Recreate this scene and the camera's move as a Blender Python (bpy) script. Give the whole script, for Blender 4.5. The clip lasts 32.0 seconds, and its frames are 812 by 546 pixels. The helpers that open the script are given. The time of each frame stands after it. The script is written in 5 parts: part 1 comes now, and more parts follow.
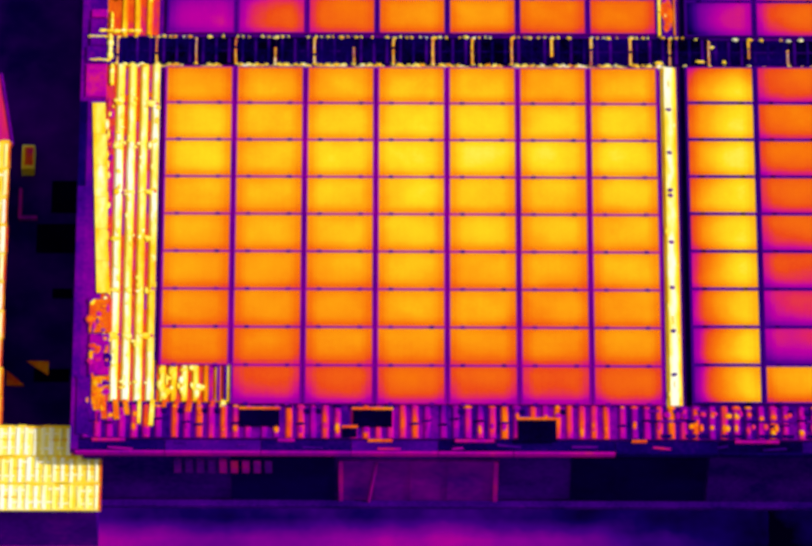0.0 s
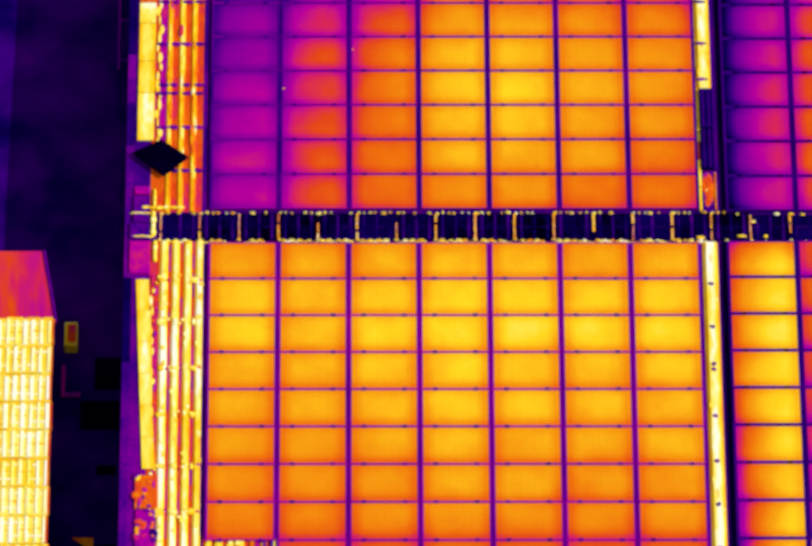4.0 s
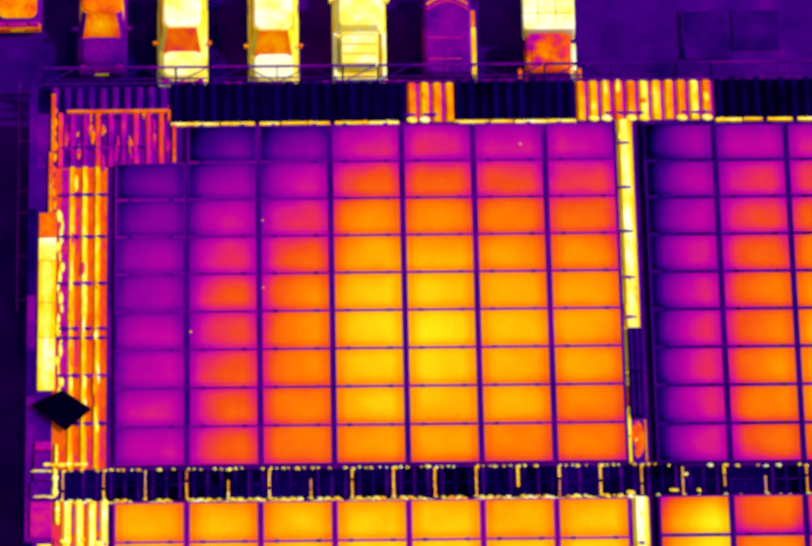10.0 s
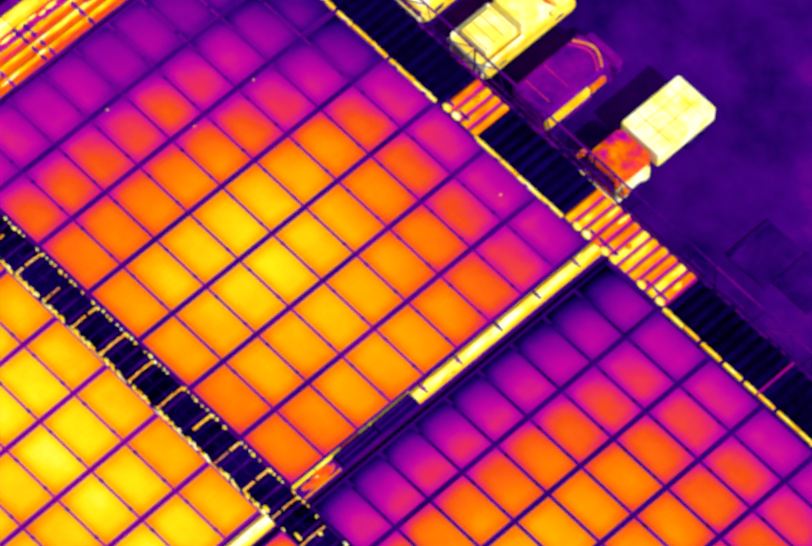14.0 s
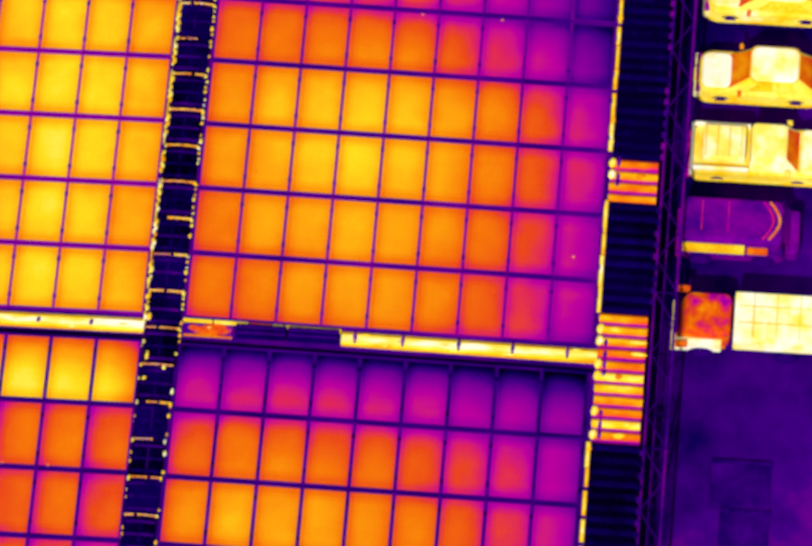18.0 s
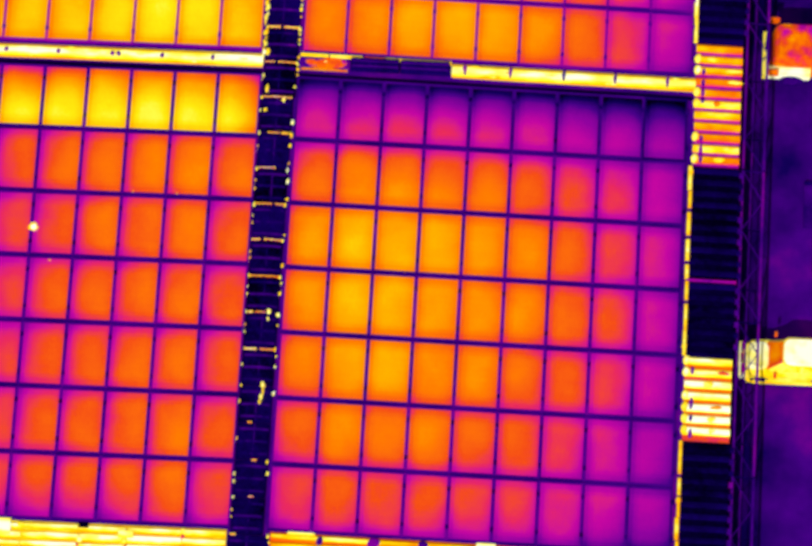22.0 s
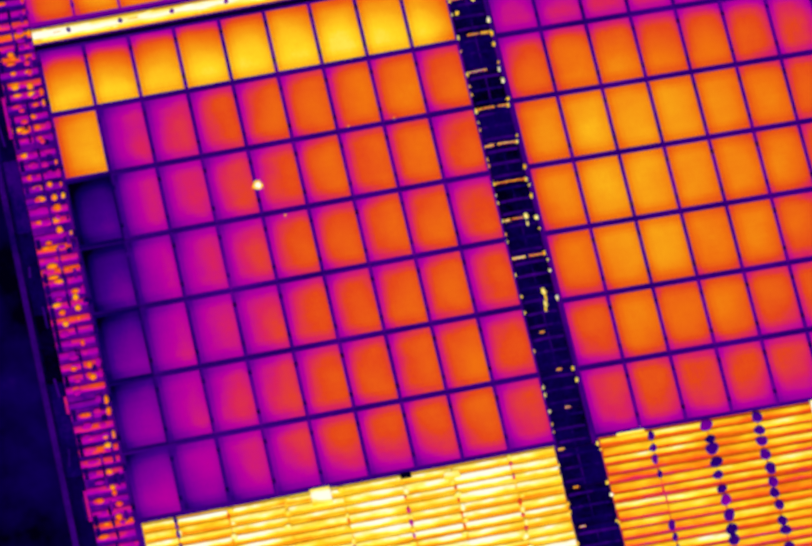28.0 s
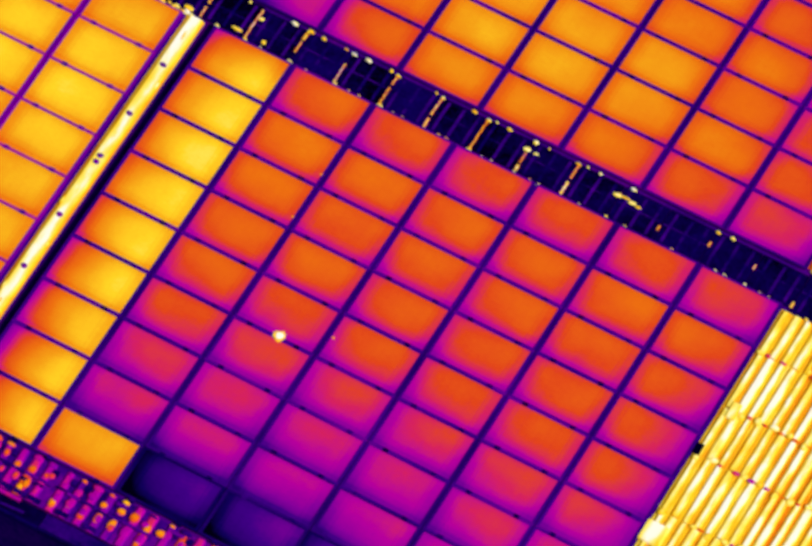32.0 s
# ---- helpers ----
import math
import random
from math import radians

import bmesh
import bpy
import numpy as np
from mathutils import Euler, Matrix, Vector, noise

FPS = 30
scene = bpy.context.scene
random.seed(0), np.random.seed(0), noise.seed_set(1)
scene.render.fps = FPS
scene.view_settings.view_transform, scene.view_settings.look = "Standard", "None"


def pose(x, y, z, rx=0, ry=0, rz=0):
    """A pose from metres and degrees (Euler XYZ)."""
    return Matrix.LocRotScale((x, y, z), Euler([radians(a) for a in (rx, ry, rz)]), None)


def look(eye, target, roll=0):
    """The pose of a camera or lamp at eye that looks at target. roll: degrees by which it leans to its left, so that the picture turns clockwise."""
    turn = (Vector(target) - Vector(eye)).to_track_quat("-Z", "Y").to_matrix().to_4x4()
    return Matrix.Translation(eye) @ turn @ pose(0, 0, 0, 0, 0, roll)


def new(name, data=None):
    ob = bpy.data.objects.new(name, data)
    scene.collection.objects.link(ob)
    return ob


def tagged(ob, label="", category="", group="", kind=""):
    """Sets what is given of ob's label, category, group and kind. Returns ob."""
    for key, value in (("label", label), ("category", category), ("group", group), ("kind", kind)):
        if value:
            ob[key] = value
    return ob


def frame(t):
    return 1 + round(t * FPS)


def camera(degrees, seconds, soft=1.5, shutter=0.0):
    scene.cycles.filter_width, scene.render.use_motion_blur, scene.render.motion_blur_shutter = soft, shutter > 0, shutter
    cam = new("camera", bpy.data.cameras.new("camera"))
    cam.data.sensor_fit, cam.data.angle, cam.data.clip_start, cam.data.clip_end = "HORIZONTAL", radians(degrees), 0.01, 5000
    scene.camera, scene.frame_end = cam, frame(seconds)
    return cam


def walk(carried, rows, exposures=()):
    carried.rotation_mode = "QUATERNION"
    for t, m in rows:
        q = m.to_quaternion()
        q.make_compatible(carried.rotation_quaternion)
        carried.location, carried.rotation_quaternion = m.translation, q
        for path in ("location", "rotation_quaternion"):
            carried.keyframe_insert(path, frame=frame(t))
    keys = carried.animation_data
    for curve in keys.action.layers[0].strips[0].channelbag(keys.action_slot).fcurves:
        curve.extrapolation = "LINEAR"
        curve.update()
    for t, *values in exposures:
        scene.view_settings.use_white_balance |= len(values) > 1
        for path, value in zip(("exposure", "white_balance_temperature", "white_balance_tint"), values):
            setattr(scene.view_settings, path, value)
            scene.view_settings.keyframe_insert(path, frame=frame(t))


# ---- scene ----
# the flight: seconds, place in metres, turn in degrees
PATH = [
    (0.0, -7.666, -95.849, 146.642, 31.234, -0.316, 0.072),
    (0.5, -7.173, -95.885, 146.897, 31.364, -0.092, 0.212),
    (1.0, -6.896, -96.390, 146.680, 31.780, 0.095, 0.254),
    (1.5, -6.695, -96.859, 146.191, 32.264, 0.238, 0.319),
    (2.0, -6.784, -97.215, 146.052, 32.638, 0.294, 0.357),
    (2.5, -8.406, -96.941, 146.403, 32.677, -0.038, 0.080),
    (3.0, -9.523, -96.904, 146.250, 32.857, -0.288, -0.098),
    (3.5, -9.848, -97.155, 146.584, 33.026, -0.443, -0.219),
    (5.5, -7.446, -89.052, 146.172, 31.588, 0.007, -0.362),
    (6.0, -7.739, -86.381, 146.443, 30.973, -0.054, -0.486),
    (6.5, -9.304, -85.197, 145.889, 30.878, -0.527, -0.681),
    (7.0, -9.708, -84.344, 146.046, 30.757, -0.640, -0.768),
    (7.5, -9.481, -83.243, 146.579, 30.531, -0.605, -0.746),
    (8.0, -9.418, -82.057, 147.004, 30.397, -0.644, -0.816),
    (8.5, -9.463, -80.974, 147.103, 30.390, -0.731, -0.917),
    (9.0, -9.736, -80.832, 147.058, 30.523, -0.863, -1.024),
    (9.5, -9.599, -80.918, 146.592, 30.652, -0.809, -1.071),
    (10.0, -9.176, -80.072, 146.431, 30.468, -0.677, -1.065),
    (10.5, -7.095, -78.239, 146.588, 29.960, -0.136, -0.911),
    (11.0, -4.955, -77.557, 146.934, 29.767, 0.125, -0.394),
    (11.5, -1.094, -76.973, 146.917, 29.684, 0.135, 1.707),
    (12.0, 3.442, -77.176, 146.909, 29.864, 0.055, 4.482),
    (12.5, 11.076, -75.996, 146.153, 29.912, -0.255, 9.919),
    (13.0, 25.114, -71.109, 146.157, 29.501, -0.759, 20.870),
    (13.5, 41.587, -61.534, 145.926, 29.106, -1.064, 34.811),
    (14.0, 54.035, -50.184, 144.916, 28.987, -0.785, 46.390),
    (14.5, 63.178, -38.739, 143.944, 29.074, -0.293, 56.069),
    (16.5, 76.315, 11.771, 144.070, 28.795, 1.172, 91.652),
    (17.0, 76.137, 14.134, 143.999, 28.791, 1.328, 93.216),
    (17.5, 76.148, 14.816, 144.301, 28.699, 1.251, 94.047),
    (18.0, 76.120, 14.578, 145.485, 28.351, 1.001, 94.505),
    (18.5, 76.691, 14.902, 146.199, 28.210, 0.976, 94.971),
    (19.0, 77.090, 14.939, 147.139, 27.953, 0.886, 95.411),
    (19.5, 78.297, 14.557, 148.116, 27.889, 0.748, 95.629),
    (20.0, 78.880, 14.012, 148.747, 27.664, 0.530, 95.952),
    (20.5, 80.012, 14.389, 149.462, 27.584, 0.588, 96.316),
    (21.0, 80.814, 14.549, 150.229, 27.357, 0.581, 96.610),
    (21.5, 80.976, 11.731, 151.106, 26.823, 0.056, 95.788),
    (22.0, 82.218, 6.513, 151.802, 26.690, -0.417, 93.063),
    (22.5, 82.001, 2.505, 152.826, 26.339, -0.623, 90.767),
    (23.0, 81.675, 2.129, 153.405, 26.135, -0.473, 90.469),
    (23.5, 81.286, 2.118, 152.810, 26.082, -0.429, 90.598),
    (24.0, 81.291, 2.175, 152.043, 26.128, -0.491, 91.189),
    (24.5, 80.892, 0.746, 151.183, 26.018, -0.820, 91.408),
    (25.0, 80.666, -0.981, 150.309, 25.963, -0.918, 91.098),
    (25.5, 80.842, -5.223, 148.754, 26.171, -0.836, 88.434),
    (26.0, 80.453, -8.654, 147.980, 26.126, -0.515, 85.784),
    (26.5, 79.467, -10.688, 147.276, 25.948, -0.340, 84.105),
    (28.5, 78.129, -27.615, 139.743, 27.865, -2.051, 74.536),
    (29.0, 76.478, -33.457, 137.114, 28.538, -2.430, 70.653),
    (29.5, 75.165, -36.762, 134.496, 29.176, -2.410, 68.088),
    (30.0, 69.906, -47.749, 130.085, 30.480, -2.725, 59.603),
    (30.5, 58.226, -60.076, 124.922, 31.474, -2.013, 45.873),
    (31.0, 47.548, -66.570, 121.356, 31.778, -1.478, 35.716),
    (31.5, 41.635, -65.894, 116.774, 31.478, -1.317, 31.738),
    (32.0, 37.836, -63.604, 112.231, 31.046, -1.227, 29.577),
]
cam = camera(7.0, 32.0, soft=3.5)
# the camera's own gain drifts: seconds, stops, kelvin, tint
GAIN = ((0.0, 0.05, 6510, 16), (3.0, -0.07, 6400, 18), (6.0, 0.03, 6540, 13), (9.0, 0.14, 6780, 9), (11.5, 0.22, 6900, 3),
        (14.5, 0.22, 6900, 4), (18.0, 0.03, 6600, 16), (20.0, 0.06, 6660, 10), (22.0, 0.21, 6750, -1), (24.0, -0.01, 6480, 13),
        (26.0, -0.16, 6200, 23), (29.0, -0.03, 6380, 20), (32.0, -0.1, 6280, 22))
walk(cam, [(t, pose(*p)) for t, *p in PATH], GAIN)

# world: pale overcast-bright sky and a high sun in the east
SUN_EL, SUN_AZ = radians(43), radians(98)
world = bpy.data.worlds.new("sky")
scene.world = world
world.use_nodes = True
wt = world.node_tree
sky = wt.nodes.new("ShaderNodeTexSky")
sky.sky_type, sky.sun_disc, sky.sun_elevation, sky.sun_rotation = "NISHITA", False, SUN_EL, SUN_AZ
pale = wt.nodes.new("ShaderNodeHueSaturation")
pale.inputs["Saturation"].default_value = 0.12
wt.links.new(sky.outputs[0], pale.inputs["Color"])
wt.links.new(pale.outputs[0], wt.nodes["Background"].inputs[0])
wt.nodes["Background"].inputs[1].default_value = 0.14
sun_data = bpy.data.lights.new("sun", "SUN")
sun_data.energy, sun_data.angle, sun_data.color = 3.3, radians(0.6), (1.0, 0.97, 0.93)
sun = new("sun", sun_data)
sun.matrix_world = look((60 * math.sin(SUN_AZ), 60 * math.cos(SUN_AZ), 60 * math.tan(SUN_EL)), (0, 0, 0))

# ---- materials: the film is thermal, every surface wears the false colour of its heat ----
HEAT = ((0.00, 1, 0, 16), (0.10, 16, 0, 84), (0.20, 62, 0, 125), (0.32, 128, 0, 146), (0.42, 176, 2, 148),
        (0.50, 208, 34, 86), (0.56, 219, 66, 22), (0.66, 230, 110, 8), (0.76, 238, 157, 12), (0.86, 252, 210, 26),
        (0.94, 255, 238, 104), (1.00, 255, 252, 222))


def lin(v):
    v /= 255
    return v / 12.92 if v <= 0.04045 else ((v + 0.055) / 1.055) ** 2.4


class Nodes:
    """A small helper to write node chains."""

    def __init__(self, name):
        self.mat = bpy.data.materials.new(name)
        self.mat.use_nodes = True
        self.tree = self.mat.node_tree
        self.bsdf = self.tree.nodes["Principled BSDF"]

    def put(self, socket, value):
        if hasattr(value, "is_output"):
            self.tree.links.new(value, socket)
        else:
            socket.default_value = value

    def math(self, op, a, b=0.0, c=0.0, clamp=False):
        n = self.tree.nodes.new("ShaderNodeMath")
        n.operation, n.use_clamp = op, clamp
        for i, v in enumerate((a, b, c)):
            self.put(n.inputs[i], v)
        return n.outputs[0]

    def noise(self, where, scale, detail=3.0):
        n = self.tree.nodes.new("ShaderNodeTexNoise")
        self.put(n.inputs["Vector"], where)
        n.inputs["Scale"].default_value, n.inputs["Detail"].default_value = scale, detail
        return n.outputs[0]

    def place(self):
        return self.tree.nodes.new("ShaderNodeNewGeometry").outputs["Position"]

    def stretch(self, where, x, y, z):
        n = self.tree.nodes.new("ShaderNodeVectorMath")
        n.operation = "MULTIPLY"
        self.put(n.inputs[0], where)
        n.inputs[1].default_value = (x, y, z)
        return n.outputs[0]

    def colour(self, heat):
        ramp = self.tree.nodes.new("ShaderNodeValToRGB").color_ramp
        node = self.tree.nodes[-1]
        while len(ramp.elements) < len(HEAT):
            ramp.elements.new(0.5)
        for e, (p, r, g, b) in zip(ramp.elements, HEAT):
            e.position, e.color = p, (lin(r) * 0.9, lin(g) * 0.9, lin(b) * 0.9, 1)
        self.tree.links.new(heat, node.inputs[0])
        self.tree.links.new(node.outputs[0], self.bsdf.inputs["Base Color"])

    def finish(self, rough, metal, bump_from, bump):
        self.bsdf.inputs["Roughness"].default_value = rough
        self.bsdf.inputs["Metallic"].default_value = metal
        self.bsdf.inputs["Specular IOR Level"].default_value = 0.0
        if bump:
            n = self.tree.nodes.new("ShaderNodeBump")
            n.inputs["Strength"].default_value, n.inputs["Distance"].default_value = bump, 0.02
            self.tree.links.new(bump_from, n.inputs["Height"])
            self.tree.links.new(n.outputs[0], self.bsdf.inputs["Normal"])
        return self.mat


def heat(name, level, grain=0.03, grain_scale=14.0, blotch=0.05, blotch_scale=1.3, each=0.03, rough=0.6, metal=0.0, bump=0.15,
         along=1.0, fall=(0.0, 0.0)):
    """A surface of one heat level, with fine grain, wider blotches and a step from piece to piece;
    fall paints soft, glowing edges: heat taken off towards its own sides, across and along."""
    n = Nodes(name)
    where = n.stretch(n.place(), 1.0, along, 1.0)
    fine, wide = n.noise(where, grain_scale), n.noise(where, blotch_scale, 2.0)
    rnd = n.tree.nodes.new("ShaderNodeObjectInfo").outputs["Random"]
    t = n.math("MULTIPLY_ADD", fine, 4 * grain, level - 2 * grain)
    t = n.math("ADD", t, n.math("MULTIPLY_ADD", wide, 4 * blotch, -2 * blotch))
    t = n.math("ADD", t, n.math("MULTIPLY_ADD", rnd, 2 * each, -each))
    if any(fall):
        own = n.tree.nodes.new("ShaderNodeSeparateXYZ")
        n.tree.links.new(n.tree.nodes.new("ShaderNodeTexCoord").outputs["Generated"], own.inputs[0])
        for i in (0, 1):
            if fall[i]:
                off = n.math("MULTIPLY_ADD", own.outputs[i], 2.0, -1.0)
                t = n.math("SUBTRACT", t, n.math("MULTIPLY", n.math("MULTIPLY", off, off), fall[i]))
    n.colour(n.math("ADD", t, 0.0, clamp=True))
    return n.finish(rough, metal, fine, bump)


def panel_glass():
    """Laminate: the heat of each panel and its lean east and north come with the object's colour."""
    n = Nodes("solar_glass")
    info = n.tree.nodes.new("ShaderNodeObjectInfo")
    rgb = n.tree.nodes.new("ShaderNodeSeparateColor")
    n.tree.links.new(info.outputs["Color"], rgb.inputs[0])
    own = n.tree.nodes.new("ShaderNodeTexCoord").outputs["Object"]
    xyz = n.tree.nodes.new("ShaderNodeSeparateXYZ")
    n.tree.links.new(own, xyz.inputs[0])
    u = n.math("DIVIDE", xyz.outputs[0], PX * LONG / 2)
    v = n.math("DIVIDE", xyz.outputs[1], PY / 2)
    # each lean is steep at its cool end and flat at its warm end
    t = n.math("ADD", rgb.outputs[0], 0.022)
    for w, lean, bow in ((u, n.math("SUBTRACT", rgb.outputs[1], 0.5), -0.45), (v, n.math("SUBTRACT", rgb.outputs[2], 0.5), -0.35)):
        bent = n.math("MULTIPLY", n.math("MULTIPLY", n.math("MULTIPLY", w, w), bow), n.math("ABSOLUTE", lean))
        t = n.math("ADD", t, n.math("ADD", n.math("MULTIPLY", w, lean), bent))
    rim = n.math("MAXIMUM", n.math("POWER", n.math("ABSOLUTE", u), 6.0), n.math("POWER", n.math("ABSOLUTE", v), 4.0))
    t = n.math("SUBTRACT", t, n.math("MULTIPLY", rim, 0.055))
    dome = n.math("ADD", n.math("MULTIPLY", u, u), n.math("MULTIPLY", v, v))
    t = n.math("SUBTRACT", t, n.math("MULTIPLY", dome, n.math("MULTIPLY", info.outputs["Alpha"], 0.1)))
    # a junction line near the lower long side
    low = n.math("LESS_THAN", n.math("ABSOLUTE", n.math("ADD", v, 0.8)), 0.035)
    t = n.math("SUBTRACT", t, n.math("MULTIPLY", low, 0.03))
    for edge, drop in ((-0.5, 0.012), (-0.68, 0.012)):
        t = n.math("SUBTRACT", t, n.math("MULTIPLY", n.math("LESS_THAN", v, edge), drop))
    ends = n.math("SMOOTH_MIN", n.math("MULTIPLY", n.math("SUBTRACT", n.math("ABSOLUTE", u), 0.66), 8.0, clamp=True), 1.0, 0.2)
    t = n.math("SUBTRACT", t, n.math("MULTIPLY", ends, 0.04))
    bus = n.math("LESS_THAN", n.math("ABSOLUTE", n.math("SUBTRACT", n.math("ABSOLUTE", u), 0.66)), 0.022)
    t = n.math("SUBTRACT", t, n.math("MULTIPLY", bus, 0.022))
    where = n.place()
    fine, wide = n.noise(n.stretch(where, 1, 3, 1), 9.0), n.noise(where, 0.8, 2.0)
    t = n.math("ADD", t, n.math("MULTIPLY_ADD", fine, 0.05, -0.025))
    t = n.math("ADD", t, n.math("MULTIPLY_ADD", wide, 0.14, -0.07))
    # faint lines between the cells
    cell = n.math("MULTIPLY", xyz.outputs[0], 10 / (PX * LONG) * 1.02)
    line = n.math("GREATER_THAN", n.math("ABSOLUTE", n.math("SUBTRACT", n.math("FRACT", cell), 0.5)), 0.46)
    t = n.math("SUBTRACT", t, n.math("MULTIPLY", line, 0.01), clamp=True)
    n.colour(t)
    return n.finish(0.3, 0.0, fine, 0.02)


def ground_heat():
    n = Nodes("asphalt")
    where = n.place()
    xyz = n.tree.nodes.new("ShaderNodeSeparateXYZ")
    n.tree.links.new(where, xyz.inputs[0])
    fine, mid, wide = n.noise(where, 6.0), n.noise(where, 0.7), n.noise(where, 0.16, 2.0)
    # the open yard in the north and east is coloured warmer
    # its borders are ragged
    ragged = n.math("MULTIPLY_ADD", n.noise(where, 0.09, 4.0), 5.0, -2.5)
    gx, gy = n.math("ADD", xyz.outputs[0], ragged), xyz.outputs[1]
    # and all of it stays near the hall
    away = n.math("ADD", n.math("ABSOLUTE", xyz.outputs[0]), n.math("ABSOLUTE", xyz.outputs[1]))
    near = n.math("MULTIPLY_ADD", n.math("ADD", away, ragged), -0.06, 3.2, clamp=True)
    north = n.math("MULTIPLY_ADD", gy, 0.5, -6.0, clamp=True)
    east = n.math("MULTIPLY_ADD", gx, 0.06, 0.85, clamp=True)
    local = n.math("MULTIPLY", n.math("MULTIPLY", north, east), 0.09)
    far = n.math("MULTIPLY_ADD", n.math("ABSOLUTE", gy), 1.6, -19.7, clamp=True)
    south = n.math("MULTIPLY", n.math("LESS_THAN", gy, 0.0), far)
    south = n.math("MULTIPLY", south, n.math("MULTIPLY_ADD", gy, 0.2, 4.4, clamp=True))
    south = n.math("MULTIPLY", south, n.math("MULTIPLY_ADD", gx, -0.2, 0.25, clamp=True))
    local = n.math("ADD", local, n.math("MULTIPLY", south, 0.21))
    # west ground coloured lighter to offset the hall's shadow
    local = n.math("ADD", local, n.math("MULTIPLY", n.math("LESS_THAN", gx, -15.5), 0.02))
    local = n.math("ADD", local, n.math("MULTIPLY", n.math("MULTIPLY", n.math("LESS_THAN", gy, -11.0), n.math("GREATER_THAN", gx, 2.0)), -0.075))
    t = n.math("ADD", n.math("MULTIPLY", local, near), 0.112)
    t = n.math("ADD", t, n.math("MULTIPLY_ADD", mid, 0.27, -0.135))
    t = n.math("ADD", t, n.math("MULTIPLY_ADD", wide, 0.26, -0.13))
    t = n.math("ADD", t, n.math("MULTIPLY_ADD", fine, 0.03, -0.015), clamp=True)
    n.colour(t)
    return n.finish(0.9, 0.0, fine, 0.3)


# ---- sizes ----
PX, PY = 1.752, 1.106          # a panel
COL, ROW = 1.785, 1.1276       # from panel to panel
LONG = 1.04                    # stretches the plan along x to fit the camera's view
SLOPE = 0.0193
# ground kept shallow to fit the camera's view
GROUND = -3.3
EAVE = 11.9


def top(y):
    """The height of the panels' glass."""
    return -SLOPE * abs(y)


def deck(y):
    """The height of the roof sheets between their ribs."""
    return top(y) - 0.10


